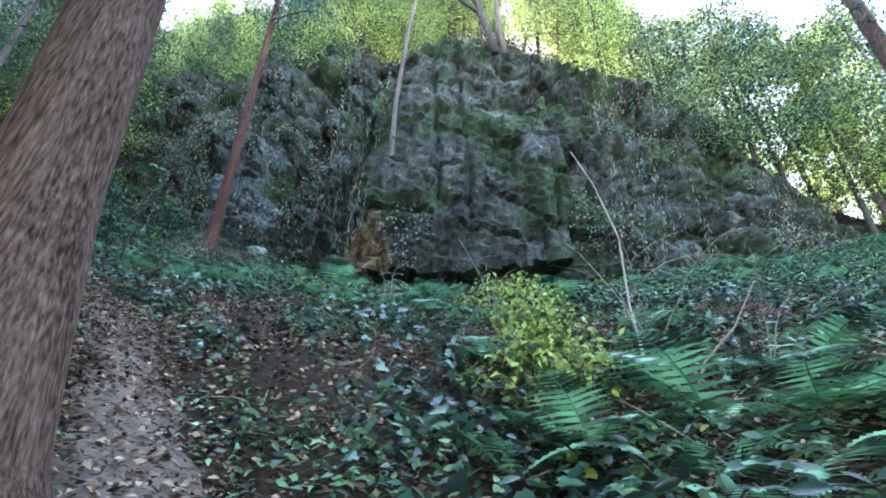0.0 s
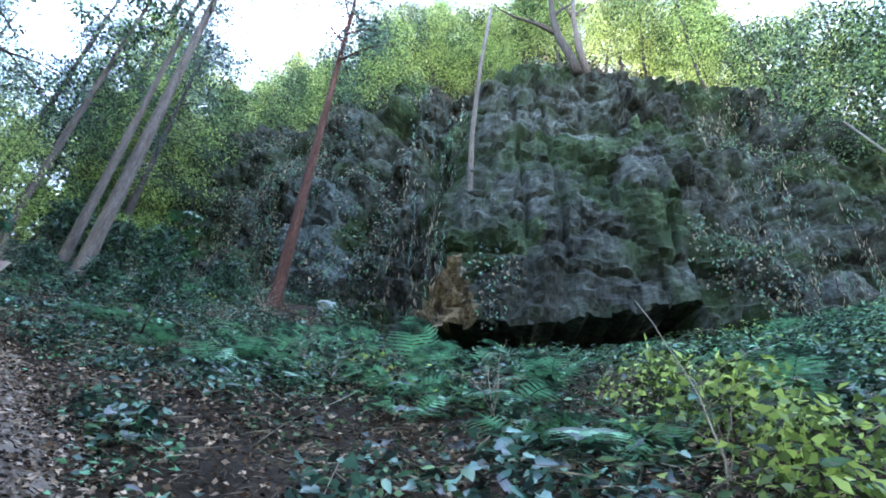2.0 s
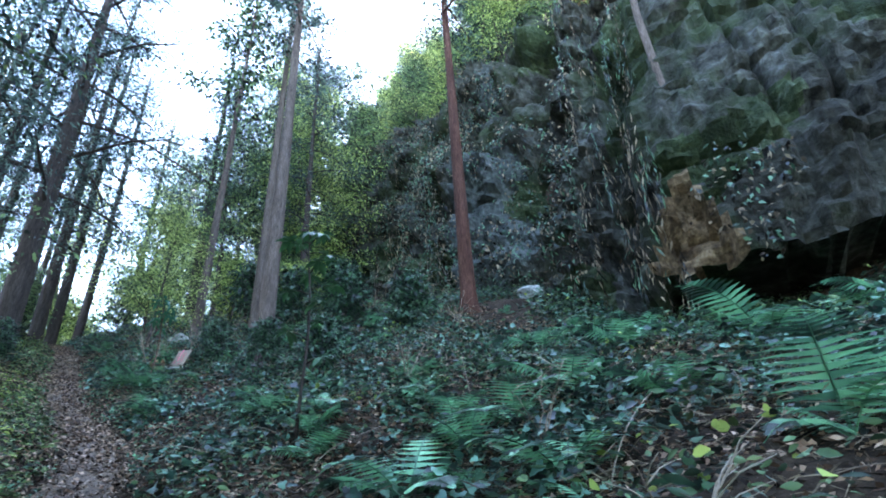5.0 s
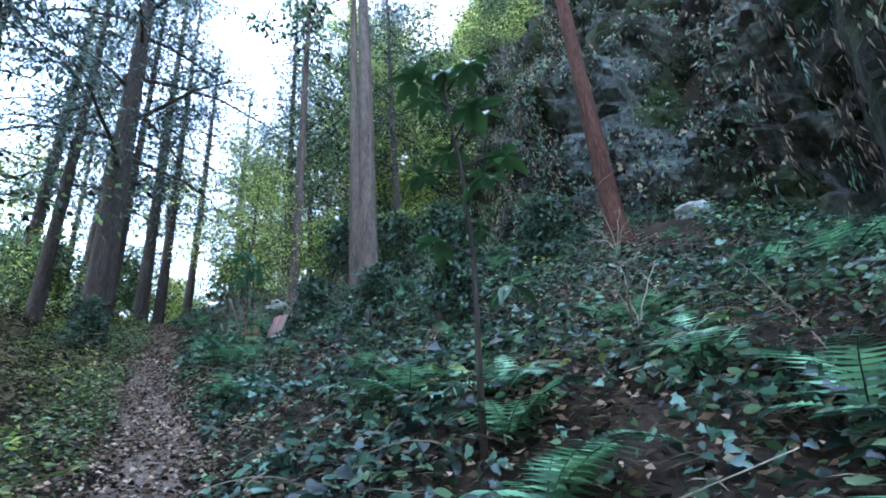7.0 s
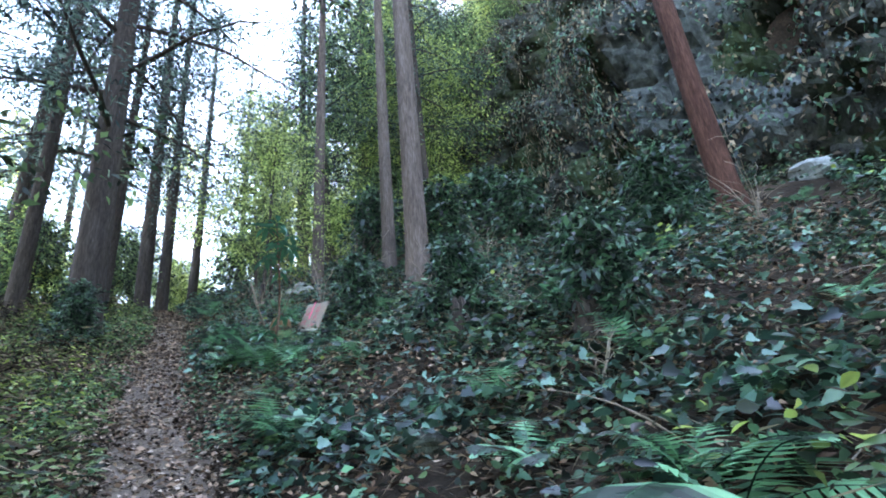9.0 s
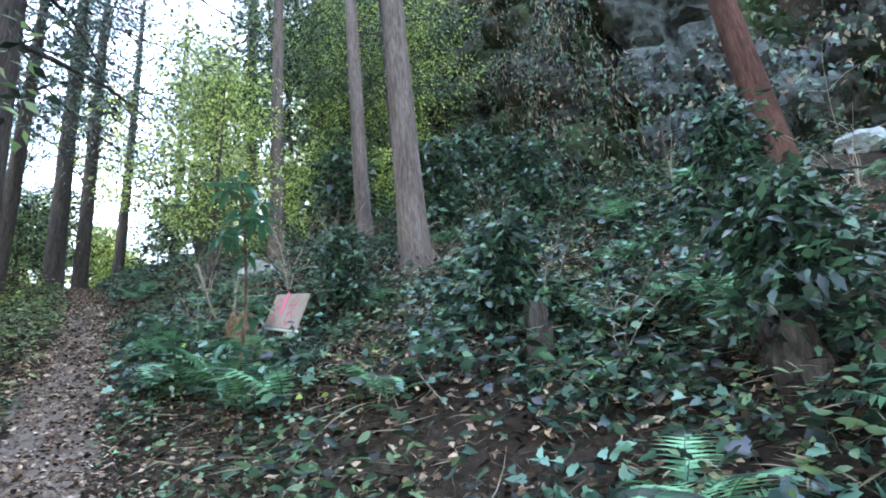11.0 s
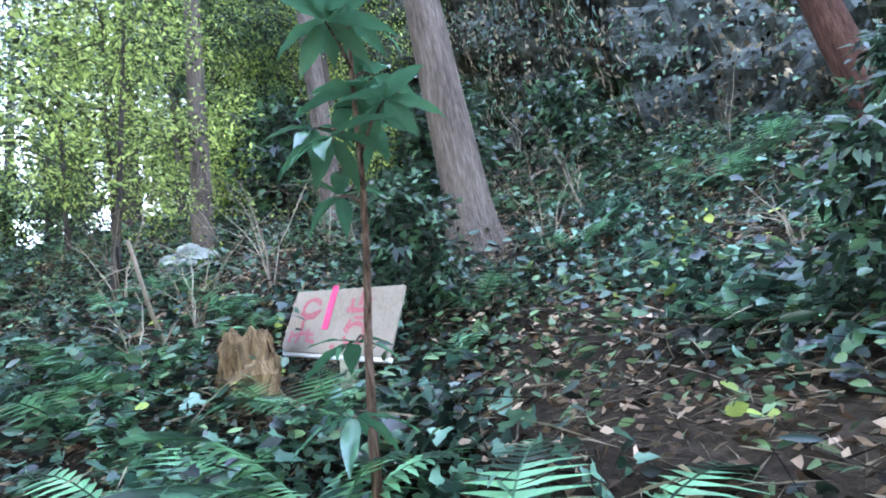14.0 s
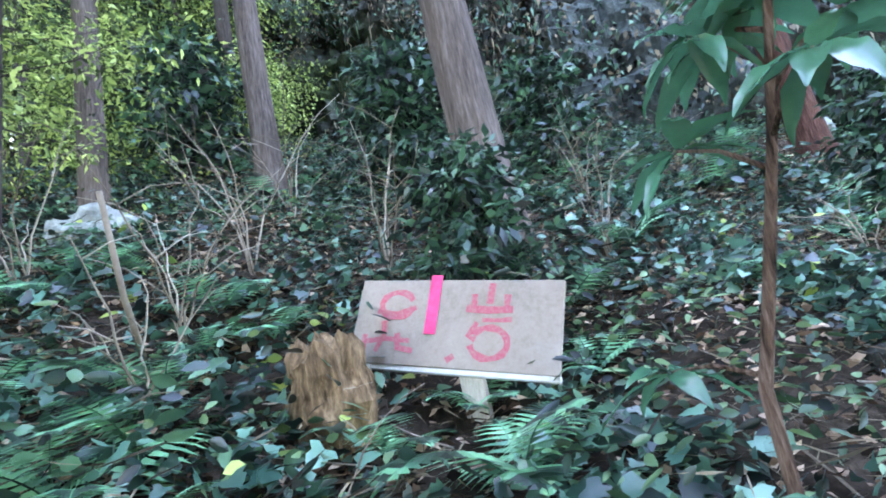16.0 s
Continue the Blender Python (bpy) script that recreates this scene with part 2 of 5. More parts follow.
def tube(points, radii, sides=10, wobble=0.0):
    """Verts and faces of a tapered tube along points; wobble roughens its outline."""
    pts = [Vector(p) for p in points]
    verts, faces = [], []
    ref = Vector((0.3, 1, 0.1)).normalized()
    for i, p in enumerate(pts):
        t = (pts[min(i + 1, len(pts) - 1)] - pts[max(i - 1, 0)]).normalized()
        a = t.cross(ref).normalized()
        b = t.cross(a)
        for k in range(sides):
            w = 2 * math.pi * k / sides
            r = radii[i] * (1 + wobble * noise.noise(Vector((math.cos(w) * 1.7, math.sin(w) * 1.7, p.z * 0.5 + p.x))))
            verts.append(p + (a * math.cos(w) + b * math.sin(w)) * r)
    for i in range(len(pts) - 1):
        for k in range(sides):
            faces.append((i * sides + k, i * sides + (k + 1) % sides, (i + 1) * sides + (k + 1) % sides, (i + 1) * sides + k))
    faces.append(tuple(range(sides))[::-1])
    faces.append(tuple(range((len(pts) - 1) * sides, len(pts) * sides)))
    return verts, faces


def merge(parts):
    verts, faces = [], []
    for v, f in parts:
        o = len(verts)
        verts += list(v)
        faces += [tuple(i + o for i in q) for q in f]
    return verts, faces


def empty(name, x, y, z, label, category, group="", kind=""):
    e = new(name)
    e.location = (x, y, z)
    e.empty_display_size = 0.2
    return tagged(e, label, category, group, kind)


# ---- the lie of the land ----
TRAIL = np.array([(9, -10, -3.4), (5, -5.4, -1.8), (2, -2.4, -0.75), (0, 0, 0.05), (-0.85, 0.55, 0.4), (-1.75, 0.9, 0.85), (-2.9, 1.22, 1.42), (-5.3, 1.8, 2.75),
                  (-6.8, 1.75, 3.2), (-8.4, 1.6, 3.7), (-9.6, 1.36, 4.13), (-11.25, 1.1, 4.85), (-13, 0.4, 5.33), (-15, -0.5, 6.0), (-18.7, -1.8, 7.4),
                  (-20.5, -2.4, 8.2), (-24, -4, 9.5), (-30, -6.5, 10.8), (-45, -13, 12.5)])
seg = np.linalg.norm(np.diff(TRAIL[:, :2], axis=0), axis=1)
arc = np.concatenate([[0], np.cumsum(seg)])
fine_s = np.arange(0, arc[-1], 0.2)
TR = np.stack([np.interp(fine_s, arc, TRAIL[:, i]) for i in range(3)], 1)
for _ in range(12):
    TR[1:-1] = (TR[:-2] + 2 * TR[1:-1] + TR[2:]) / 4
TAN = unit(np.gradient(TR[:, :2], axis=0))

# the cliff's foot: x, y, height of the face, lean back per metre of height
CREST = np.array([(-60, 0, 11, 0.4), (-40, 3, 11.5, 0.35), (-33, 4.5, 11.5, 0.33), (-25, 6.2, 12, 0.3), (-20, 7.2, 14.4, 0.25), (-16.8, 9.0, 15.4, 0.22), (-13.8, 10.7, 13.7, 0.22),
                  (-12.2, 12.0, 14.9, 0.2), (-10.8, 13.2, 17.4, 0.2), (-7.8, 16.4, 17.0, 0.2), (-5.0, 19.6, 16.1, 0.22), (-2.2, 22.7, 14.6, 0.25), (1, 25.7, 12.4, 0.4), (2.8, 27, 9.6, 0.6), (5, 29, 7, 0.8), (20, 36, 4, 1.0), (50, 45, 4, 1.2)])
cseg = np.linalg.norm(np.diff(CREST[:, :2], axis=0), axis=1)
carc = np.concatenate([[0], np.cumsum(cseg)])
cs = np.arange(0, carc[-1], 0.3)
CL = np.stack([np.interp(cs, carc, CREST[:, i]) for i in range(4)], 1)
for _ in range(8):
    CL[1:-1] = (CL[:-2] + 2 * CL[1:-1] + CL[2:]) / 4
CT = unit(np.gradient(CL[:, :2], axis=0))
CN = np.stack([-CT[:, 1], CT[:, 0]], 1)  # into the hill
K_TIP = int(np.argmin(np.hypot(CL[:, 0] + 13.4, CL[:, 1] - 11.0)))  # the overhanging block, from its tip to its far end
K_END = int(np.argmin(np.hypot(CL[:, 0] + 7.7, CL[:, 1] - 16.6)))
# rubble heaped against the foot of the cliff, in metres
TALUS = np.interp(np.arange(len(CL)), [K_TIP - 12, K_TIP, K_TIP + 8, K_TIP + 16, K_END, K_END + 20, K_END + 60, K_END + 100], [0, -1.2, -1.2, -0.4, 0.2, 1.0, 1.8, 0])


def smooth(a, b, x):
    t = np.clip((x - a) / (b - a), 0, 1)
    return t * t * (3 - 2 * t)


def land(x, y, hill=True):
    """The ground's height at points (arrays), and the signed way from the path (right is uphill)."""
    x, y = np.atleast_1d(x).astype(float), np.atleast_1d(y).astype(float)
    z, d = np.empty(x.shape), np.empty(x.shape)
    for i in range(0, len(x), 4000):
        px, py = x[i:i + 4000, None], y[i:i + 4000, None]
        dx, dy = px - TR[None, :, 0], py - TR[None, :, 1]
        q = dx * dx + dy * dy
        j = q.argmin(1)
        dm = np.sqrt(q[np.arange(len(j)), j])
        w = np.exp(-(q - (dm * dm)[:, None]) / (2 * (0.25 + 0.35 * dm[:, None]) ** 2))
        w /= w.sum(1, keepdims=True)
        zz = (w * TR[None, :, 2]).sum(1)
        side = (w * (dx * TAN[None, :, 1] - dy * TAN[None, :, 0])).sum(1)
        s = np.sign(side) * dm
        right = (0.335 + 0.065 * smooth(-9, -14, px[:, 0])) * np.maximum(s - 0.35, 0) + 0.14 * smooth(0.3, 0.9, s)
        left = -0.05 * np.maximum(-s - 0.4, 0) - 0.25 * np.maximum(-s - 9, 0)
        zz = zz + np.where(s > 0, np.minimum(right, 4 + 0.4 * 12), np.maximum(left, -14))
        if hill:
            cx, cy = px - CL[None, :, 0], py - CL[None, :, 1]
            k = (cx * cx + cy * cy).argmin(1)
            r = np.arange(len(k))
            c = cx[r, k] * CN[k, 0] + cy[r, k] * CN[k, 1]
            zz = zz + TALUS[k] * smooth(-6.5, -0.6, c)
            zz = zz + (CL[k, 2] - 0.6) * smooth(1.2, 3.0 + CL[k, 2] * CL[k, 3], c) * (c > 0) + 0.1 * np.clip(c - 4, 0, 40)
        z[i:i + 4000], d[i:i + 4000] = zz, s
    z += 0.10 * np.sin(x * 1.3 + 0.7 * y) * np.sin(y * 1.1 - 0.4 * x) * smooth(0.4, 1.5, np.abs(d)) + 0.04 * np.sin(x * 4.1) * np.sin(y * 3.7 + x) * smooth(0.3, 0.8, np.abs(d))
    return z, d


def ground_z(x, y):
    return float(land(np.array([x]), np.array([y]))[0][0])


def spaced(core0, core1, step, far):
    core = np.arange(core0, core1, step)
    out = step * 1.25 ** np.arange(1, 60)
    out = np.cumsum(out)
    out = out[out < far]
    return np.concatenate([core0 - out[::-1], core, core[-1] + out])


gx, gy = spaced(-26, 4, 0.2, 700), spaced(-6, 13, 0.2, 700)
GX, GY = np.meshgrid(gx, gy)
gz, gd = land(GX.ravel(), GY.ravel())
idx = np.arange(GX.size).reshape(GX.shape)
corners = np.stack([idx[:-1, :-1], idx[:-1, 1:], idx[1:, 1:], idx[1:, :-1]], -1).reshape(-1, 4)
me = quads_mesh("ground", np.stack([GX.ravel(), GY.ravel(), gz], 1), corners, SOIL)
me.polygons.foreach_set("use_smooth", [True] * len(me.polygons))
tagged(new("ground", me), "dark forest soil on a steep wooded slope", "ground", kind="structure")

# the trodden path, a strip just above the soil
half = len(TR)
cols = np.linspace(-1, 1, 9)
width = 0.33 + 0.06 * np.sin(fine_s * 1.7) + 0.04 * np.sin(fine_s * 4.1 + 1)
pv = []
for i in range(half):
    rt = np.array([TAN[i, 1], -TAN[i, 0]])
    for c in cols:
        wob = 0.05 * math.sin(fine_s[i] * 7.3 + 2.2 * c)
        pv.append((TR[i, 0] + rt[0] * (c * width[i] + wob * abs(c)), TR[i, 1] + rt[1] * (c * width[i] + wob * abs(c)), 1 - abs(c)))
pv = np.array(pv)
pz, _ = land(pv[:, 0], pv[:, 1])
pv[:, 2] = pz + 0.02 * pv[:, 2] + np.where(pv[:, 2] < 0.01, -0.02, 0.012) + 0.012 * rng.standard_normal(len(pv)) * (pv[:, 2] > 0.01)
pi = np.arange(len(pv)).reshape(half, len(cols))
pc = np.stack([pi[:-1, :-1], pi[:-1, 1:], pi[1:, 1:], pi[1:, :-1]], -1).reshape(-1, 4)
pm = quads_mesh("path", pv, pc, PATH_DIRT)
pm.polygons.foreach_set("use_smooth", [True] * len(pm.polygons))
tagged(new("path", pm), "narrow trodden dirt footpath climbing through the wood", "path", kind="structure")

# ---- the cliff ----
k0 = int(np.argmin(np.hypot(CL[:, 0] + 52, CL[:, 1] - 1.2)))
k1 = int(np.argmin(np.hypot(CL[:, 0] - 5, CL[:, 1] - 29)))
us = np.concatenate([np.arange(k0, k0 + 60, 1.0), np.arange(k0 + 60, k1, 0.5)])
NV = 110


def step(a, b, x):
    t = min(max((x - a) / (b - a), 0.0), 1.0)
    return t * t * (3 - 2 * t)


def ledge(p):
    """Slabs: flat steps between slanting joints."""
    a = p.z * 0.55 + p.x * 0.25 + 0.6 * noise.noise(p * 0.35)
    b = p.x * 0.55 - p.y * 0.3 + p.z * 0.28 + 0.5 * noise.noise(p * 0.3 + Vector((9, 0, 0)))
    return 0.3 * ((a % 1.0) - 0.5) + 0.4 * (((b * 0.6) % 1.0) - 0.5)


# hollows in the face: way along the foot, height, half width, half height, depth
HOLLOWS = ((K_END + 2.5, 13.0, 3.6, 1.2, 1.0), (K_END - 2, 11.6, 2.5, 0.7, 0.6), (K_END - 7, 6.8, 3.0, 0.8, 0.7), (K_END + 12, 10.5, 2.0, 0.9, 0.6), (K_TIP - 11, 4.6, 2.6, 0.7, 0.9), (K_TIP - 8, 6.6, 1.6, 1.4, 0.8))
cv, cmat = [], []
kk = np.arange(len(CL))
for u in us:
    bx, by, H, lean = [np.interp(u, kk, CL[:, i]) for i in range(4)]
    nx, ny = np.interp(u, kk, CN[:, 0]), np.interp(u, kk, CN[:, 1])
    bz = float(land(np.array([bx]), np.array([by]), hill=False)[0][0])
    f = (u - K_TIP) / (K_END - K_TIP)
    Ht = H + 0.6 * noise.noise(Vector((u * 0.13, 3, 0))) + 0.7 * noise.noise(Vector((u * 0.45, 7, 0)))
    lip = float(np.interp(f, [0, 0.25, 0.5, 1], [-0.35, -0.4, 0.35, 1.1])) + 0.2 * noise.noise(Vector((u * 0.5, 0, 5)))
    for j in range(NV):
        v = j / (NV - 1)
        h = -2.4 + (Ht + 2.4) * v
        p = Vector((bx, by, bz + h))
        # the block stands proud between a slanting arris and a sheer end
        arris = -0.01 + 0.013 * h
        block = step(arris - 0.05, arris, f) * (1 - step(1.0, 1.04, f - 0.004 * h)) * (1 - 0.7 * step(6, 13, h))
        back = lean * max(h, 0) - 1.5 * block * step(-0.9, -0.5, h)
        calm = 1 - 0.6 * block
        rough = 1.1 * calm * noise.fractal(p * 0.28, 0.9, 2.0, 5)
        cell = noise.voronoi(Vector((p.x * 0.3, p.y * 0.3, p.z * 0.42 + p.x * 0.1)))[0]
        gap = cell[1] - cell[0]
        rough += (0.5 * gap - 0.15) * calm - 0.3 * (1 - step(0.0, 0.1, gap)) + ledge(p) * calm
        cell = noise.voronoi(Vector((p.x * 1.5, p.y * 1.5, p.z * 1.1)))[0]
        rough += 0.2 * (cell[1] - cell[0]) + 0.2 * noise.noise(p * 2.6) + 0.13 * noise.noise(p * 5.3)
        # upright fissures and the gully beside the block
        crack = abs(noise.noise(Vector((u * 0.16 + 0.05 * h, h * 0.05, 21))))
        rough -= 0.35 * (1 - step(0.0, 0.05, crack))
        rough -= 1.3 * math.exp(-((u - (K_TIP - 13 + 0.3 * h)) / 2.0) ** 2) * step(1.5, 4, h)
        for hu, hh, wu, wh, deep in HOLLOWS:
            q = ((u - hu) / wu) ** 2 + ((h - hh) / wh) ** 2 + 0.7 * noise.noise(p * 1.4)
            rough -= deep * (1 - step(0.5, 1.0, q))
        back -= rough * (0.35 if h < 0 else 1.0)
        kind = 0
        if -0.02 <= f <= 1.0:
            wedge = float(np.interp(f, [-0.03, 0.1, 0.13, 0.23], [-0.6, 1.8, 1.8, -0.6])) + 0.1 * noise.noise(p * 1.3)
            if h < lip:
                back += 2.6 * step(-0.02, 0.03, f) * (1 - step(0.97, 1.0, f))
                kind = 0
            elif f < 0.28 and h < wedge:
                back += 0.7 * step(0, 0.6, wedge - h)
                kind = 3
        back += 1.8 * max(v - 0.94, 0) / 0.06
        cv.append((p.x + nx * back, p.y + ny * back, p.z))
        m = noise.noise(Vector((u * 0.12, h * 0.3, 9)))
        pale = noise.noise(p * 0.45) + 0.9 - 0.16 * abs(u - (K_TIP - 19)) - 0.12 * max(h - 3.5, 0)
        if not kind and pale > 0.15:
            kind = 2
        cmat.append(kind or (1 if m > 0.22 else 0))
ci = np.arange(len(cv)).reshape(len(us), NV)
cc = np.stack([ci[:-1, :-1], ci[1:, :-1], ci[1:, 1:], ci[:-1, 1:]], -1).reshape(-1, 4)
cm = quads_mesh("cliff", np.array(cv), cc, ROCK)
for m in (MOSS_ROCK, GREY_ROCK, BROWN_ROCK):
    cm.materials.append(m)
cm.polygons.foreach_set("material_index", np.array(cmat, dtype=np.int32)[cc[:, 0]])
cm.polygons.foreach_set("use_smooth", [True] * len(cm.polygons))
cm.set_sharp_from_angle(angle=radians(15))
cliff = tagged(new("cliff", cm), "tall mossy grey cliff with a dark overhang at its foot", "cliff", kind="structure")
CLIFF_V = np.array(cv).reshape(len(us), NV, 3)


# ---- trees ----
def trunk_points(height, lean, bend, seed, n=14):
    pts = []
    for i in range(n):
        f = i / (n - 1)
        h = height * f
        pts.append((lean[0] * h + bend * math.sin(2.2 * f + seed), lean[1] * h + bend * math.cos(1.7 * f + seed * 2) - bend * math.cos(seed * 2), h))
    off = pts[0]
    return [(p[0] - off[0], p[1] - off[1], p[2]) for p in pts]


def crown_mesh(name, mat, clusters, per, spread, length, width, zmin=-0.3):
    """A crown: clusters (points with radii) filled with leaves that face outward and up, ragged at the rim."""
    P, A, F = [], [], []
    for c, r in clusters:
        d = random_dirs(per)
        rad = r * rng.uniform(0.25, 1.0, per) ** 0.6
        p = np.array(c) + d * rad[:, None] * np.array([1, 1, 0.6])
        P.append(p)
        A.append(unit(d * np.array([1, 1, 0.4]) + 0.7 * random_dirs(per) + np.array([0, 0, zmin])))
        F.append(unit(random_dirs(per) + np.array([0, 0, 1.0])))
    P, A, F = np.concatenate(P), np.concatenate(A), np.concatenate(F)
    n = len(P)
    v, t = leaf_cloud(P, A, F, rng.uniform(0.6, 1.3, n) * length, rng.uniform(0.6, 1.2, n) * width, outline=BLADE)
    return quads_mesh(name, v, t, mat)


def limb_set(height, start, count, reach, droop, radius, seed, lean=(0, 0)):
    """Limbs of a tree: list of (points, radii)."""
    r = random.Random(seed)
    limbs = []
    for i in range(count):
        h = start + (height - start) * (i + 0.5) / count
        a = i * 2.4 + r.uniform(-0.4, 0.4)
        L = reach * (1.15 - 0.75 * (h - start) / (height - start)) * r.uniform(0.7, 1.15)
        pts = []
        for k in range(5):
            f = k / 4
            pts.append((lean[0] * h + math.cos(a) * L * f, lean[1] * h + math.sin(a) * L * f, h + L * (0.25 * f - droop * f * f) + 0.06 * r.uniform(-1, 1) * L * f))
        limbs.append((pts, [radius * (1 - 0.8 * k / 4) for k in range(5)]))
    return limbs


def make_tree(name, label, category, height, r, lean, bark, leaf, start, limbs, reach, droop, per, crown_r, length, width, seed, flare=1.5, sides=16, bend=0.12, group="", joined=False):
    base = tagged(new(name), label, category, group)
    pts = trunk_points(height, lean, bend, seed)
    pts = [(0, 0, -0.5)] + [(pts[0][0], pts[0][1], 0.02), (0, 0, 0.25), (0.0, 0.0, 0.6)] + pts[1:]
    rad = [r * flare * 1.1, r * flare, r * (1 + (flare - 1) * 0.4), r * 1.05] + [r * (1 - 0.75 * i / (len(pts) - 5)) for i in range(len(pts) - 4)]
    v, f = tube(pts, rad, sides, 0.1)
    mesh_ob("trunk", v, f, bark, base, smooth=True)
    ls = limb_set(height, start, limbs, reach, droop, r * 0.22, seed, lean)
    clusters = []
    if joined:
        v, f = merge([tube(lp, lr, 5) for lp, lr in ls])
        tagged(mesh_ob("branch_work", v, f, bark, base, smooth=True), kind="stuff")
    for lp, lr in ls:
        if not joined:
            v, f = tube(lp, lr, 6)
            mesh_ob("limb", v, f, bark, base, smooth=True)
        for k in (1, 2, 3, 4):
            clusters.append((lp[k], crown_r * random.uniform(0.6, 1.2)))
    c = new("crown", crown_mesh("crown", leaf, clusters, per, 1, length, width))
    c.parent = base
    return base


random.seed(3)


def stand(ob, x, y, sink=0.05, turn=0.0, scale=1.0):
    ob.matrix_basis = pose(x, y, ground_z(x, y) - sink, 0, 0, turn)
    ob.scale = (scale, scale, scale)
    return ob


# the trees beside the path
stand(make_tree("cedar_tree", "thick brown cedar trunk close beside the path, bark in long strips", "tree", 17, 0.225, (-0.12, -0.02), BARK_BROWN, CEDAR_LEAF, 8, 16, 2.2, 0.45, 80, 0.7, 0.2, 0.06, 1, 1.75, 28), -2.45, 0.46)
stand(make_tree("cedar_tree", "slender red-barked cedar at the foot of the cliff", "tree", 19, 0.19, (-0.03, 0.0), BARK_RED, CEDAR_LEAF, 11, 14, 2.2, 0.4, 80, 0.7, 0.2, 0.06, 2, 1.5, 20), -15.9, 7.25)
stand(make_tree("cedar_tree", "straight grey-brown cedar behind the sign on the bank", "tree", 20, 0.19, (-0.02, 0.0), BARK_GREY, CEDAR_LEAF, 11, 16, 2.2, 0.4, 80, 0.7, 0.2, 0.06, 3, 1.45, 24), -17.2, 2.5)
stand(make_tree("cedar_tree", "thin grey cedar beside a thicker one on the bank", "tree", 19, 0.15, (-0.03, 0.01), BARK_GREY, CEDAR_LEAF, 11, 14, 2.0, 0.4, 70, 0.65, 0.2, 0.06, 4, 1.4, 18), -20.0, 2.15)
stand(make_tree("cedar_tree", "thin grey tree among brush on the bank", "tree", 16, 0.13, (-0.02, 0.0), BARK_GREY, CANOPY_LEAF, 8, 12, 2.0, 0.2, 60, 0.7, 0.2, 0.1, 5, 1.4, 16), -20.6, 0.55)
stand(make_tree("cedar_tree", "large dark conifer beside the path with drooping limbs", "tree", 17, 0.27, (-0.03, -0.03), BARK_DARK, CEDAR_LEAF, 4.0, 26, 3.8, 0.35, 130, 0.85, 0.16, 0.04, 6, 1.35, 22), -18.9, -3.3)
far_cedar = stand(make_tree("cedar_tree", "dark conifer beyond the bend of the path", "tree", 17, 0.2, (0.0, 0.0), BARK_DARK, CEDAR_LEAF, 4.6, 24, 3.2, 0.4, 75, 0.95, 0.18, 0.05, 7, 1.3, 14, group="wood beyond the path", joined=True), -24.8, -4.9)
broadleaf = stand(make_tree("broadleaf_tree", "thin broadleaved tree on the slope above", "tree", 11, 0.11, (0.03, 0.02), BARK_DARK, CANOPY_LEAF, 2.0, 20, 2.9, 0.05, 175, 1.05, 0.12, 0.068, 8, 1.4, 10, bend=0.5, group="trees on the crest", joined=True), -16, 19)
# sunny copies of tree and bush: their paler leaf colour stands for sunlight
sunny_tree = stand(make_tree("broadleaf_tree", "thin tree on the crest, sunlight put into its yellow-green leaf colour", "tree", 9, 0.09, (-0.04, 0.03), BARK_DARK, BRIGHT_LEAF, 1.2, 18, 2.5, 0.05, 175, 1.0, 0.105, 0.06, 9, 1.4, 10, bend=0.5, group="trees on the crest", joined=True), -13.2, 19)
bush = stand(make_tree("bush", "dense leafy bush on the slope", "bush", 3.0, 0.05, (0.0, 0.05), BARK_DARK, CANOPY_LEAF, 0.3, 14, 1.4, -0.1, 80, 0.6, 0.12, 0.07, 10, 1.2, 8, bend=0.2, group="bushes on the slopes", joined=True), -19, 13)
sunny_bush = stand(make_tree("bush", "yellow-green bush on the slope, sunlight put into its leaf colour", "bush", 2.8, 0.05, (0.0, 0.05), BARK_DARK, BRIGHT_LEAF, 0.3, 14, 1.3, -0.1, 75, 0.6, 0.11, 0.065, 11, 1.2, 8, bend=0.2, group="bushes on the slopes", joined=True), -9, 20)


def put(ob, x, y, scale=1.0, turn=None, sink=0.05):
    c = copy_thing(ob, pose(x, y, ground_z(x, y) - sink, 0, 0, random.uniform(0, 360) if turn is None else turn))
    c.scale = (scale, scale, scale)
    return c


for x, y, s in ((-20.2, -5.3, 0.8), (-22, -4.6, 0.75), (-27, -5.2, 0.95), (-28, -8.6, 1.0), (-24, -8.2, 0.9), (-32, -6, 1.0), (-30, -12, 1.1), (-35, -9.4, 0.9), (-38, -15, 1.1), (-22.5, -10, 1.0),
                (-26.5, -0.6, 0.9), (-29, 1.6, 0.9), (-34, -1.5, 1.0), (-33, 3, 0.9), (-17, -8, 0.9), (-12, -9, 0.9), (-40, -6, 1.1), (-18, -13, 1.0), (-24, 3.6, 0.8)):
    put(far_cedar, x, y, s)
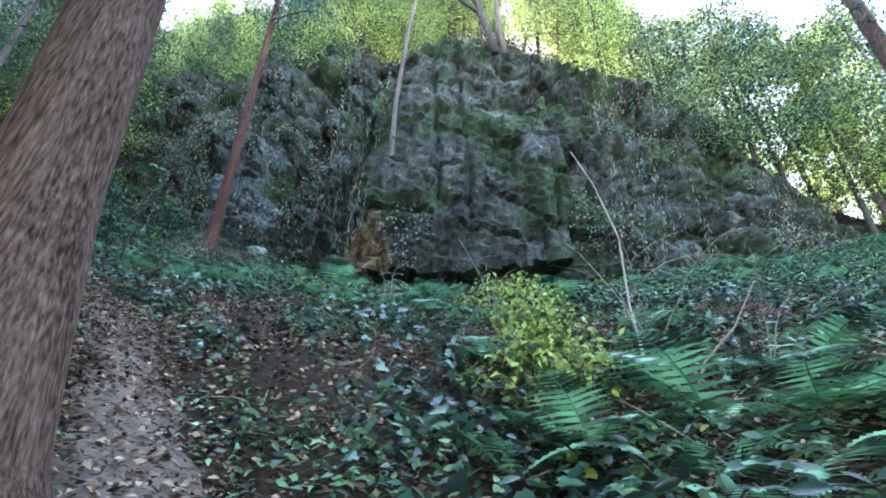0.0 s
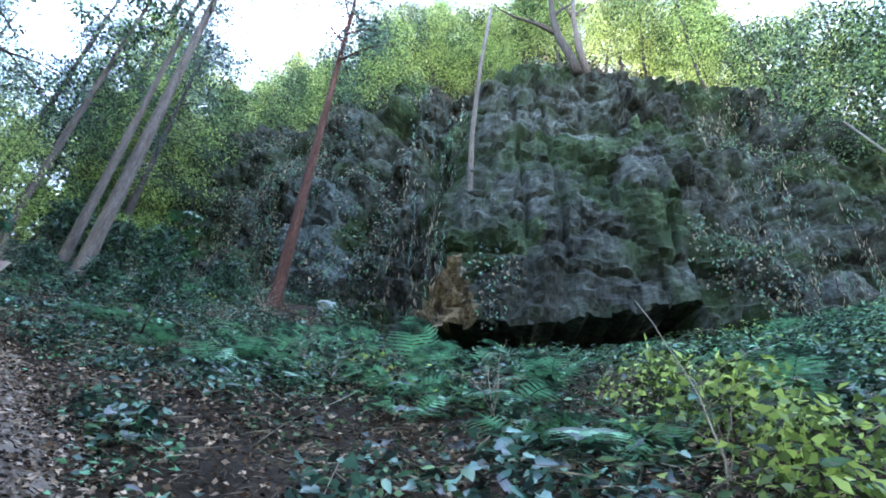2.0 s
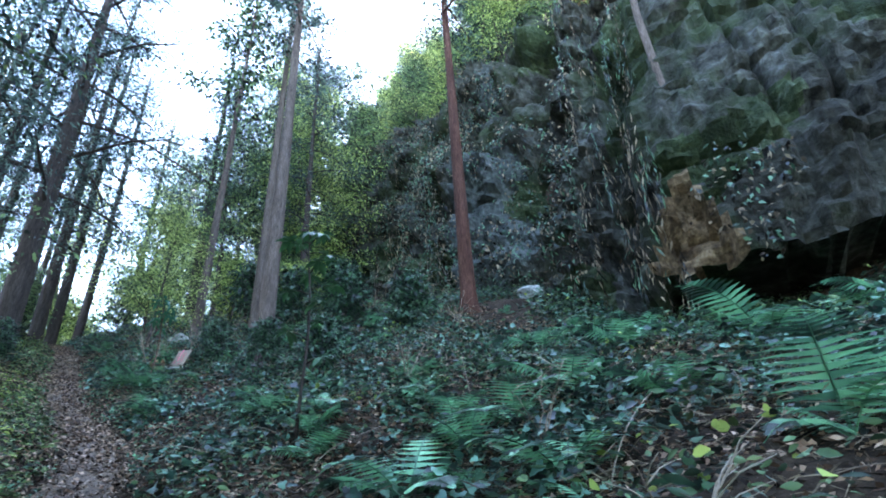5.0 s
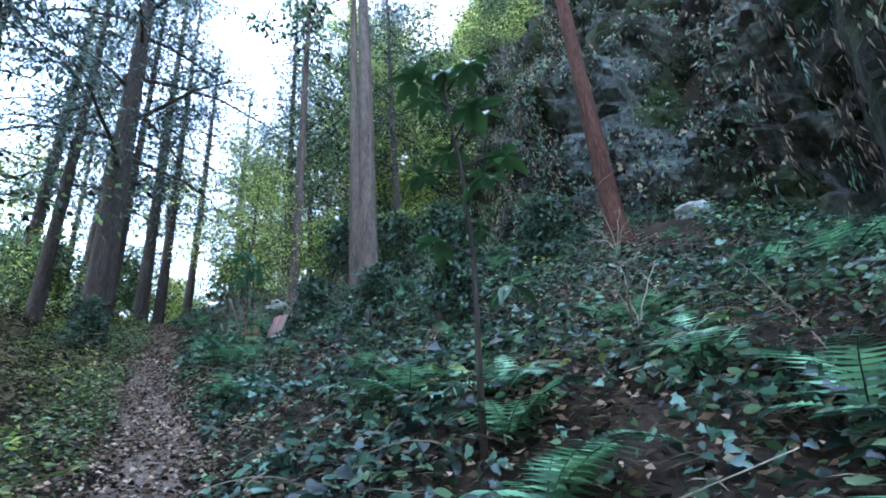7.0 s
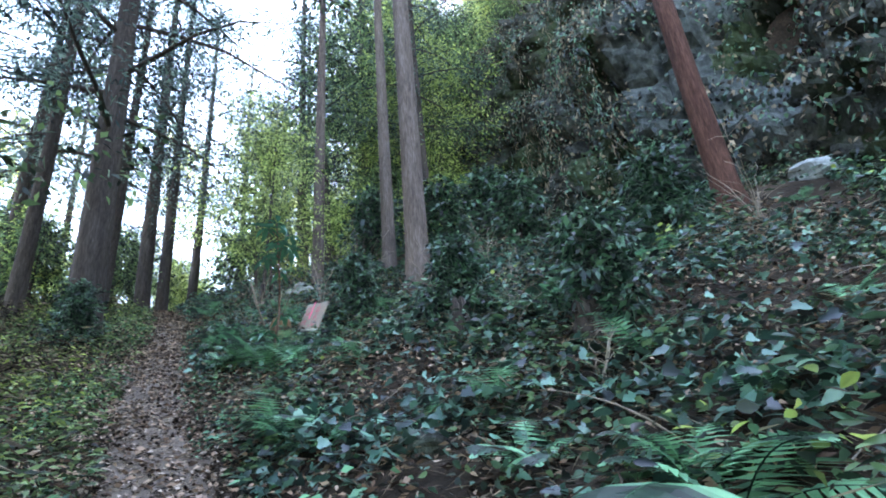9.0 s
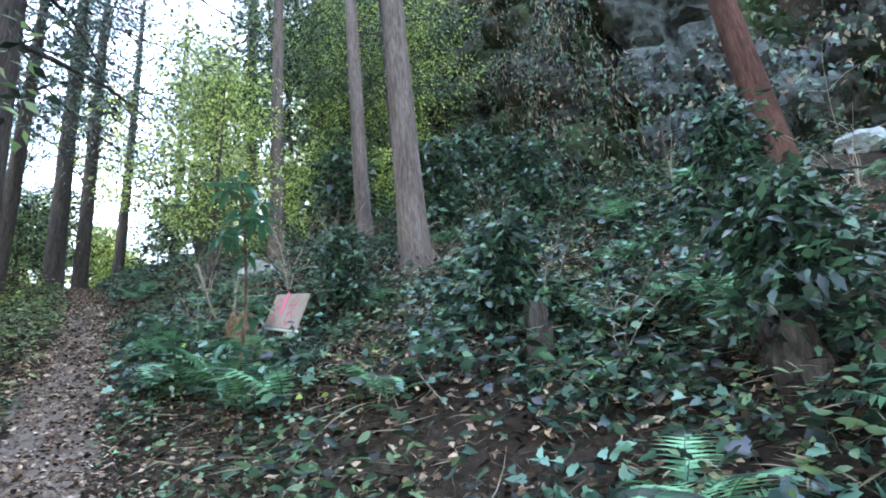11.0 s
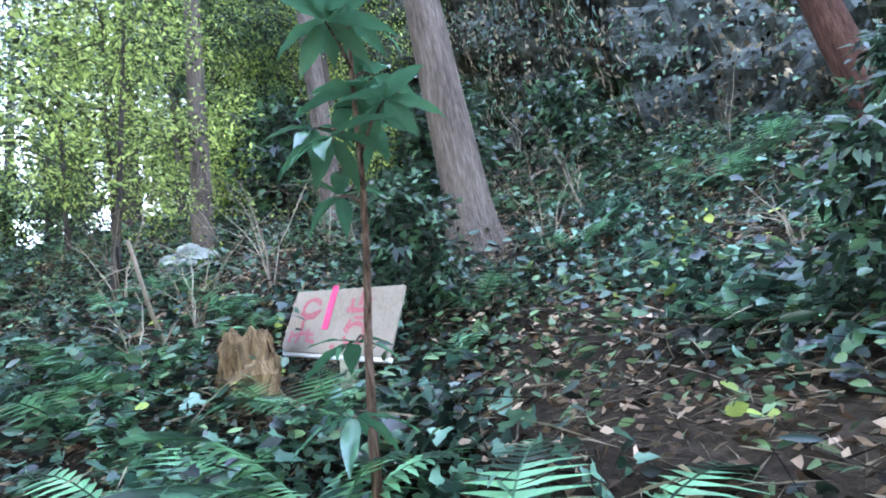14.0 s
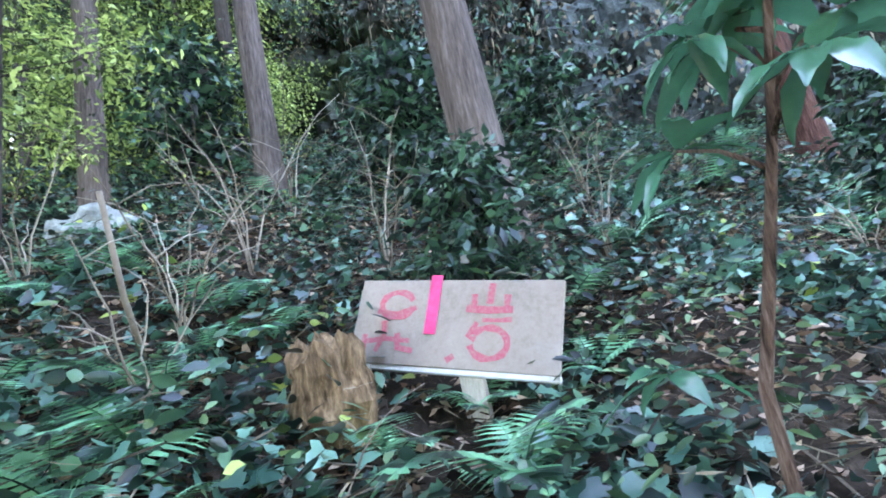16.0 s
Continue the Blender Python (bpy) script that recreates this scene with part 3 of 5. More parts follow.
# trees and bushes on the crest: way along the cliff, setback, size
kend = int(np.argmin(np.hypot(CL[:, 0] - 22, CL[:, 1] - 36)))
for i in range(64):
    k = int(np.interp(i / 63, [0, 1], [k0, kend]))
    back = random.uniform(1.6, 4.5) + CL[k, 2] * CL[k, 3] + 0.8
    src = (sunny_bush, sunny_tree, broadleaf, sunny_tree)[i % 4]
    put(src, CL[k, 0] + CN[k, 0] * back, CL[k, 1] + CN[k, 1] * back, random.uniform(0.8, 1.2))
for i in range(62):
    k = int(np.interp((i + random.random()) / 62, [0, 1], [k0 + 10, kend]))
    back = random.uniform(4, 15) + CL[k, 2] * CL[k, 3]
    put((broadleaf, sunny_tree, broadleaf, far_cedar)[i % 4], CL[k, 0] + CN[k, 0] * back, CL[k, 1] + CN[k, 1] * back, random.uniform(0.9, 1.3))
for i in range(22):
    k = int(np.interp((i + random.random()) / 22, [0, 1], [k0 + 4, K_TIP - 14]))
    back = random.uniform(-0.5, 2.5) + CL[k, 2] * CL[k, 3] + 0.5
    put((bush, sunny_tree, sunny_bush, bush, broadleaf)[i % 5], CL[k, 0] + CN[k, 0] * back, CL[k, 1] + CN[k, 1] * back, random.uniform(0.8, 1.25))
for x, y, sc in ((-23.5, 1.2, 0.9), (-25.5, 2.6, 1.0), (-28, 0.4, 1.1), (-24.5, 4.4, 0.8), (-30, 3.0, 1.1), (-22.6, 3.2, 0.7), (-27, -2.2, 0.9), (-33, -3, 1.0), (-36, 0, 1.1), (-22, -6.2, 0.8), (-26, -6.4, 0.9), (-30, -9, 1.0)):
    put(random.choice((bush, bush, sunny_bush)), x, y, sc)
for x, y, sc in ((-25, 0.4, 0.9), (-28, 3.4, 0.9), (-32, 0.6, 1.0), (-36, -4, 1.1), (-42, -2, 1.2), (-40, 1.5, 1.1)):
    put(broadleaf, x, y, sc)
for x, y, sc in ((3, 31, 1.5), (7, 33, 1.5), (0, 29, 1.4), (10, 34, 1.5), (-4, 25, 1.3), (5, 35, 1.6), (-2, 30, 1.5), (13, 32, 1.4), (9, 29, 0.9), (-7, 24, 1.4), (-6, 28, 1.5)):
    put((sunny_tree, broadleaf)[int(y) % 2], x, y, sc)
for x, y, sc in ((-23, -7, 0.9), (-25.5, -9.5, 1.1), (-28.5, -6.8, 1.0), (-31, -9, 1.2), (-34, -7.6, 1.2), (-29, -11.5, 1.3), (-36, -12, 1.4), (-40, -9, 1.5), (-33, -4.6, 1.1), (-38, -5.5, 1.3), (-44, -11, 1.6), (-20.5, -8.5, 0.9)):
    put((sunny_bush, bush)[int(-x * 2) % 3 == 0], x, y, sc)
# backlit wood that closes the view beyond the bend, glow put into leaf colour
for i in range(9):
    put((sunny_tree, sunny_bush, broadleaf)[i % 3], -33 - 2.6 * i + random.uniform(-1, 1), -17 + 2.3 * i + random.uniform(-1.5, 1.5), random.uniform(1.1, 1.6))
for x, y, sc in ((-26, 4.0, 1.1), (-31, 3.6, 1.1), (-35, 1.8, 1.2), (-28.5, 1.8, 1.0)):
    put((sunny_tree, far_cedar)[int(-x) % 2], x, y, sc)
for x, y, sc in ((-29, 3.2, 1.7), (-34, 1.5, 1.8), (-38, 3.5, 2.0), (-31.5, 5.5, 1.6)):
    put((broadleaf, sunny_tree, far_cedar)[int(-x * 2) % 3], x, y, sc)
for x, y, sc in ((-1.2, 28.5, 1.5), (1.4, 31, 1.7), (4.5, 33, 1.9)):
    put((broadleaf, sunny_tree)[int(y) % 2], x, y, sc)
# tall conifers and broadleaves added below the path, mostly unseen, whose crowns shade it
for x, y, sc in ((3, -4.5, 0.95), (-2.5, -4.8, 1.0), (-7, -3.6, 1.0), (-11.5, -4.4, 1.0), (-15, -5.2, 0.95), (0.5, -9, 1.1), (-6, -8.5, 1.1), (-9.5, -7, 1.1), (-14, -9, 1.1), (6, 0.5, 1.0), (6.5, 6, 1.0), (4.2, 9.5, 0.9), (-4.6, -3.4, 1.1), (-9.2, -3.8, 1.15), (-0.6, -3.6, 1.1), (-12.6, -6.4, 1.2), (-6.8, -6, 1.2), (-2.4, -7.6, 1.2), (4.6, -1.6, 1.15), (2.6, -7.2, 1.2), (-10.8, -10.5, 1.3), (-4.4, -12, 1.3), (7.6, 3.2, 1.2), (-15.2, -7.6, 1.2)):
    put(far_cedar, x, y, sc)
for x, y, sc in ((-3.4, -5.8, 1.25), (-8, -5.4, 1.3), (-12, -5.2, 1.2), (0.8, -5.8, 1.25), (-6, -10.5, 1.5), (-11, -8, 1.4), (4.8, 3.6, 1.1)):
    put(broadleaf, x, y, sc)
stand(make_tree("cedar_tree", "brown trunk leaning over the bank beyond the ferns", "tree", 17, 0.2, (-0.1, 0.0), BARK_BROWN, CEDAR_LEAF, 10, 14, 2.2, 0.4, 60, 0.7, 0.2, 0.05, 12, 1.4, 18), 2.75, 11.6)
stand(make_tree("cedar_tree", "pale slender trunk leaning behind the crest", "tree", 18, 0.2, (-0.16, 0.0), BARK_GREY, CANOPY_LEAF, 11, 12, 2.0, 0.2, 60, 0.8, 0.18, 0.08, 13, 1.3, 14, group="pale trees behind the crest"), 4.2, 32.0)
stand(make_tree("cedar_tree", "pale slender trunk leaning behind the crest", "tree", 18, 0.2, (-0.14, 0.0), BARK_GREY, CANOPY_LEAF, 11, 12, 2.0, 0.2, 60, 0.8, 0.18, 0.08, 14, 1.3, 14, group="pale trees behind the crest"), 7.0, 30.0)
# wood behind and to the side of the start, and right of the cliff
for x, y in ((12, 10), (14, 20), (12, 15), (16, 26), (5, -14), (-4, -10), (12, -6), (15, 2), (-10, -14), (10, 4), (-9, 28)):
    put(random.choice((broadleaf, far_cedar, sunny_tree)), x, y, random.uniform(0.9, 1.3))


# ---- ground cover ----
TREAD = np.array([(-2.6, 2.0), (-3.9, 2.5), (-5.2, 2.75), (-6.2, 2.7), (-7.5, 2.5), (-8.5, 2.1), (-9.4, 1.7), (-10.4, 1.4), (-11.4, 1.1)])  # the line walked


def off_tread(x, y):
    x, y = np.atleast_1d(x), np.atleast_1d(y)
    best = np.full(x.shape, 99.0)
    for a, b in zip(TREAD[:-1], TREAD[1:]):
        t = np.clip(((x - a[0]) * (b[0] - a[0]) + (y - a[1]) * (b[1] - a[1])) / ((b - a) @ (b - a)), 0, 1)
        best = np.minimum(best, np.hypot(x - a[0] - t * (b[0] - a[0]), y - a[1] - t * (b[1] - a[1])))
    return best


def corridor(n, d0, d1, s0=4.0, s1=46.0):
    """Random points of the ground at a way d from the path, along a stretch of it."""
    s = rng.uniform(s0, s1, n)
    d = rng.uniform(d0, d1, n)
    i = np.interp(s, fine_s[:len(TR)], np.arange(len(TR)))
    x, y = np.interp(i, np.arange(len(TR)), TR[:, 0]), np.interp(i, np.arange(len(TR)), TR[:, 1])
    tx, ty = np.interp(i, np.arange(len(TR)), TAN[:, 0]), np.interp(i, np.arange(len(TR)), TAN[:, 1])
    x, y = x + ty * d, y - tx * d
    z, dd = land(x, y)
    return x, y, z, dd


def patchy(x, y, f, seed, keep):
    v = np.array([noise.noise(Vector((a * f, b * f, seed))) for a, b in zip(x, y)])
    return v > keep


def scatter(name, mat, label, category, n, d0, d1, height, length, width, tilt, freq=0.5, seed=1.0, keep=-0.1, s0=6.0, s1=44.0, clump=1, spread=0.1, clear=0.42, outline=OVAL, lift=0.0):
    x, y, z, d = corridor(n, d0, d1, s0, s1)
    ok = patchy(x, y, freq, seed, keep) & (np.abs(d) > clear)
    x, y = x[ok], y[ok]
    top = rng.uniform(0.35, 1.0, len(x))
    x, y, top = np.repeat(x, clump), np.repeat(y, clump), np.repeat(top, clump)
    x, y = x + rng.normal(0, spread, len(x)) * (clump > 1), y + rng.normal(0, spread, len(x)) * (clump > 1)
    z, d = land(x, y)
    ok = (np.abs(d) > clear * 0.9) & ((np.hypot(x + 16.1, y - 0.72) > 0.33) | (height < 0.08)) & ((np.hypot(x + 16.35, y - 1.05) > 0.2) | (height < 0.08)) & ((off_tread(x, y) > 0.2) | (height < 0.08))
    x, y, z, top = x[ok], y[ok], z[ok], top[ok]
    m = len(x)
    h = rng.uniform(0.05, 1.0, m) ** 0.8 * height * top
    along = random_dirs(m, -0.5, 0.3)
    face = unit(random_dirs(m) * tilt + np.array([0, 0, 1.0]))
    v, t = leaf_cloud(np.stack([x, y, z + h + lift], 1), along, face, rng.uniform(0.5, 1.3, m) * length, rng.uniform(0.6, 1.3, m) * width, outline=outline)
    return tagged(new(name, quads_mesh(name, v, t, mat)), label, category, kind="stuff")


scatter("leaf_litter", LITTER, "dry brown fallen leaves covering the soil", "leaf litter", 190000, -3.5, 8, 0.07, 0.058, 0.03, 1.4, keep=-0.7, clear=0.0, outline=BLADE, lift=0.015)
scatter("leaf_litter", PATH_LITTER, "small dry leaves trodden into the path", "leaf litter", 30000, -0.45, 0.45, 0.03, 0.045, 0.024, 0.6, keep=-0.9, clear=0.0, outline=BLADE, lift=0.03)
scatter("grass", YELLOW_LEAF, "yellow-green weeds beside the path", "weeds", 3200, -6, -0.7, 0.4, 0.08, 0.025, 1.2, 0.5, 31.0, -0.05, s0=22, clump=7, spread=0.13, outline=BLADE)
scatter("needle_litter", DRY_GRASS, "dry twig and needle litter on the soil", "leaf litter", 26000, -3, 7, 0.06, 0.15, 0.006, 1.0, keep=-0.6, clear=0.0, clump=5, spread=0.15, outline=BLADE, lift=0.015)
scatter("ivy", IVY, "glossy dark green ivy and low leaves on the bank", "ivy", 6000, 0.4, 6, 0.26, 0.085, 0.088, 0.9, 0.7, 2.0, 0.1, clump=8, spread=0.13, outline=LOBED)
scatter("low_plants", UNDERGROWTH, "low green undergrowth leaves on the bank", "undergrowth", 6500, 0.4, 6, 0.34, 0.08, 0.028, 1.2, 0.8, 5.0, 0.06, clump=8, spread=0.12)
scatter("low_plants", DARK_LEAF, "dark evergreen seedlings on the bank", "undergrowth", 3000, 0.5, 6, 0.5, 0.09, 0.04, 1.2, 0.7, 8.0, 0.08, clump=10, spread=0.13)
scatter("ivy", IVY, "ivy and brambles below the cliff", "ivy", 8000, 5.0, 12, 0.4, 0.095, 0.08, 0.9, 0.6, 12.0, 0.06, clump=7, spread=0.2)
scatter("low_plants", UNDERGROWTH, "green undergrowth below the cliff", "undergrowth", 7500, 5.5, 13, 0.45, 0.12, 0.035, 1.1, 0.6, 15.0, 0.04, clump=8, spread=0.2)
scatter("dry_weeds", DRY_GRASS, "dry brown stalks and brambles on the bank", "weeds", 13000, 0.5, 11, 0.32, 0.2, 0.008, 1.8, 0.8, 21.0, -0.15, clump=7, spread=0.2, outline=BLADE)
scatter("grass", GRASS_LEAF, "short green weeds and grass beside the path", "weeds", 9000, -5, -0.3, 0.22, 0.09, 0.025, 1.1, 0.5, 3.0, -0.35, s0=18, clump=7, spread=0.12, clear=0.33, outline=BLADE)
scatter("grass", FERN, "low green leaves along the path's edge", "weeds", 4500, -1.0, 1.0, 0.1, 0.065, 0.035, 0.9, 0.8, 4.0, -0.1, clump=6, spread=0.1, clear=0.27, outline=BLADE)
scatter("dry_weeds", DRY_GRASS, "dry yellowish weeds beside the path", "weeds", 4500, -6, -1.0, 0.6, 0.16, 0.022, 1.2, 0.4, 6.0, -0.1, s0=24, clump=7, spread=0.14, outline=BLADE)

scatter("low_plants", UNDERGROWTH, "small green leaves among litter on the bank", "undergrowth", 7000, 0.4, 6, 0.22, 0.055, 0.03, 1.6, 0.9, 61.0, 0.0, clump=8, spread=0.14)
scatter("ivy", IVY, "small rounded ivy leaves among litter on the bank", "ivy", 6500, 0.4, 5, 0.2, 0.06, 0.062, 1.4, 0.9, 64.0, 0.04, s0=20, clump=7, spread=0.13, outline=LOBED)
scatter("low_plants", YELLOW_LEAF, "yellowing weeds on the bank", "weeds", 900, 1.0, 5, 0.35, 0.07, 0.05, 1.2, 0.8, 67.0, 0.2, clump=6, spread=0.14)

# growth on the rubble below the cliff
def foot_growth(mat, label, n, height, length, width, seed, keep, clump, c0=-8.0, c1=0.4):
    k = rng.integers(K_TIP - 8, K_END + 100, n)
    c = rng.uniform(c0, c1, n)
    x, y = CL[k, 0] + CN[k, 0] * c, CL[k, 1] + CN[k, 1] * c
    ok = patchy(x, y, 0.4, seed, keep) & (land(x, y)[1] > 7.5)
    x, y = np.repeat(x[ok], clump), np.repeat(y[ok], clump)
    x, y = x + rng.normal(0, 0.2, len(x)), y + rng.normal(0, 0.2, len(x))
    z, _ = land(x, y)
    m = len(x)
    v, t = leaf_cloud(np.stack([x, y, z + rng.uniform(0.02, 1, m) * height], 1), random_dirs(m, -0.5, 0.4), unit(random_dirs(m) + np.array([0, 0, 1.0])), rng.uniform(0.6, 1.3, m) * length, rng.uniform(0.6, 1.3, m) * width, outline=BLADE)
    tagged(new("low_plants", quads_mesh("low_plants", v, t, mat)), label, "undergrowth", kind="stuff")


foot_growth(UNDERGROWTH, "green undergrowth on rubble below the cliff", 6000, 0.5, 0.16, 0.05, 41.0, -0.25, 8)
foot_growth(FERN, "low ferny growth on rubble below the cliff", 3600, 0.4, 0.2, 0.06, 44.0, -0.1, 8)
foot_growth(IVY, "dark ivy on rubble below the cliff", 3600, 0.45, 0.12, 0.09, 47.0, -0.15, 8)
foot_growth(YELLOW_LEAF, "yellow-green weeds on rubble below the cliff", 900, 0.6, 0.11, 0.06, 51.0, 0.2, 8)
foot_growth(DRY_GRASS, "dry brown stalks on rubble below the cliff", 2600, 0.35, 0.3, 0.012, 54.0, -0.2, 7)

# undergrowth along the crest
ck = rng.integers(k0, kend, 5200)
cb = CL[ck, 2] * CL[ck, 3] + rng.uniform(-0.6, 6.0, len(ck))
ex, ey = np.repeat(CL[ck, 0] + CN[ck, 0] * cb, 8), np.repeat(CL[ck, 1] + CN[ck, 1] * cb, 8)
ex, ey = ex + rng.normal(0, 0.35, len(ex)), ey + rng.normal(0, 0.35, len(ex))
ez, _ = land(ex, ey)
ne = len(ex)
v, t = leaf_cloud(np.stack([ex, ey, ez + rng.uniform(0, 0.9, ne)], 1), random_dirs(ne, -0.6, 0.4), unit(random_dirs(ne) + np.array([0, 0, 0.8])), rng.uniform(0.12, 0.3, ne), rng.uniform(0.04, 0.1, ne), outline=BLADE)
cut = (ne // 2)
tagged(new("brush", quads_mesh("brush", v, t[:cut], UNDERGROWTH)), "green brush along the crest of the cliff", "undergrowth", kind="stuff")
tagged(new("brush", quads_mesh("brush", v, t[cut:], DRY_GRASS)), "dry brown brush along the crest of the cliff", "undergrowth", kind="stuff")

# ---- creepers hanging on the cliff ----
cu = rng.integers(0, len(us) - 1, 30000)
cj = rng.integers(3, NV - 1, 30000)
base_p = CLIFF_V[cu, cj]
uu = us[cu]
keep = np.array([noise.noise(Vector((a * 0.09, b * 0.05, 1.5))) for a, b in zip(uu, cj)]) > np.where(uu < K_TIP - 24, -0.05, np.where(uu < K_TIP - 6, 0.22, np.where(uu < K_END + 2, 0.48, 0.1 + 0.012 * (cj - 20))))
base_p, cu = base_p[keep], cu[keep]
outn = -np.stack([np.interp(us[cu], kk, CN[:, 0]), np.interp(us[cu], kk, CN[:, 1]), np.full(len(cu), -0.25)], 1)
reps = 4
pp = np.repeat(base_p, reps, 0) + rng.normal(0, 0.16, (len(base_p) * reps, 3))
oo = np.repeat(outn, reps, 0)
pp = pp + oo * rng.uniform(0.02, 0.3, len(pp))[:, None]
n3 = len(pp)
v, t = leaf_cloud(pp, unit(random_dirs(n3) + np.array([0, 0, -0.9])), unit(oo + random_dirs(n3) * 0.6), rng.uniform(0.08, 0.2, n3), rng.uniform(0.04, 0.1, n3), outline=BLADE)
pick = np.repeat(rng.random(n3 // reps) < 0.5, reps)
for mat, sel, label in ((DARK_LEAF, pick, "dark evergreen creepers hanging on the cliff"), (DRY_GRASS, ~pick, "dry brown creepers hanging on the cliff")):
    f4 = t[sel]
    tagged(new("creeper", quads_mesh("creeper", v, f4, mat)), label, "creeper", kind="stuff")


# strands that hang down the face
su = rng.integers(0, len(us) - 1, 3200)
sj = rng.integers(14, NV - 1, 3200)
on = np.array([noise.noise(Vector((a * 0.11, 0.3, 6.5))) for a in us[su]]) > np.where(us[su] < K_TIP - 22, -0.3, np.where(us[su] < K_END, 0.33, 0.2))
su, sj = su[on], sj[on]
N = 16
sp = np.repeat(CLIFF_V[su, sj], N, 0)
drop = np.tile(np.arange(N), len(su)) / N * np.repeat(rng.uniform(0.6, 3.0, len(su)), N)
so = -np.stack([np.interp(us[su], kk, CN[:, 0]), np.interp(us[su], kk, CN[:, 1]), np.zeros(len(su))], 1)
so = np.repeat(so * rng.uniform(0.08, 0.55, len(su))[:, None], N, 0)
sp = sp + so + rng.normal(0, 0.035, sp.shape)
sp[:, 2] -= drop
v, t = leaf_cloud(sp, unit(rng.normal(0, 0.25, sp.shape) + np.array([0, 0, -1.0])), unit(so + rng.normal(0, 0.2, sp.shape)), rng.uniform(0.15, 0.34, len(sp)), rng.uniform(0.015, 0.05, len(sp)), outline=BLADE)
half_n = (len(t) // N * 2 // 3) * N
tagged(new("creeper", quads_mesh("creeper", v, t[:half_n], DRY_GRASS)), "dry vines trailing down the cliff face", "creeper", kind="stuff")
tagged(new("creeper", quads_mesh("creeper", v, t[half_n:], DARK_LEAF)), "leafy vines trailing down the cliff face", "creeper", kind="stuff")


# ---- ferns ----
def frond_mesh(name, L, pairs=15):
    """One fern frond: an arching rib with paired, tapering, toothed leaflets."""
    verts, faces = [], []

    def rib(f):
        return Vector((L * f * (1 - 0.12 * f), 0, L * (0.8 * f - 0.72 * f * f)))
    for i in range(pairs):
        f = 0.12 + 0.88 * i / pairs
        p, q = rib(f), rib(min(f + 0.75 / pairs, 1))
        w = L * 0.34 * math.sin(math.pi * min(0.12 + 0.95 * f, 1)) ** 0.8 * (1 - 0.25 * f)
        for s in (1, -1):
            o = len(verts)
            tip = p + Vector((w * 0.35, s * w, -0.12 * w))
            m1, m2 = p.lerp(tip, 0.55) + Vector((0, 0, 0.01)), q.lerp(tip, 0.5)
            verts += [p, m1 - Vector((0.006, 0, 0)), tip, m2 + Vector((0.006, 0, 0)), q]
            faces += [(o, o + 1, o + 3, o + 4), (o + 1, o + 2, o + 3)]
    o = len(verts)
    for i in range(8):
        p = rib(i / 7)
        r = 0.004 * (1.3 - i / 7)
        verts += [p + Vector((0, r, 0.002)), p + Vector((0, -r, 0.002)), p + Vector((0, 0, -r))]
    for i in range(7):
        a = o + i * 3
        faces += [(a, a + 1, a + 4, a + 3), (a + 1, a + 2, a + 5, a + 4), (a + 2, a, a + 3, a + 5)]
    me = bpy.data.meshes.new(name)
    me.from_pydata(verts, [], faces)
    me.materials.append(FERN)
    return me


FRONDS = [frond_mesh("frond", L, n) for L, n in ((0.62, 17), (0.5, 15), (0.4, 13))]


def fern(x, y, size, count, seed, label="green fern with arching fronds on the bank", spread=1.0):
    if off_tread(x, y)[0] < 1.2:
        return None
    r = random.Random(seed)
    e = empty("fern", x, y, ground_z(x, y) - 0.01, label, "fern", "ferns on the bank")
    for i in range(count):
        ob = new("frond", FRONDS[r.randrange(3)])
        ob.parent = e
        s = size * r.uniform(0.75, 1.2)
        ob.matrix_basis = pose(0, 0, 0, r.uniform(-12, 12), r.uniform(-28, 8) * spread, 360 * i / count + r.uniform(-22, 22)) @ Matrix.Scale(s, 4)
    return e


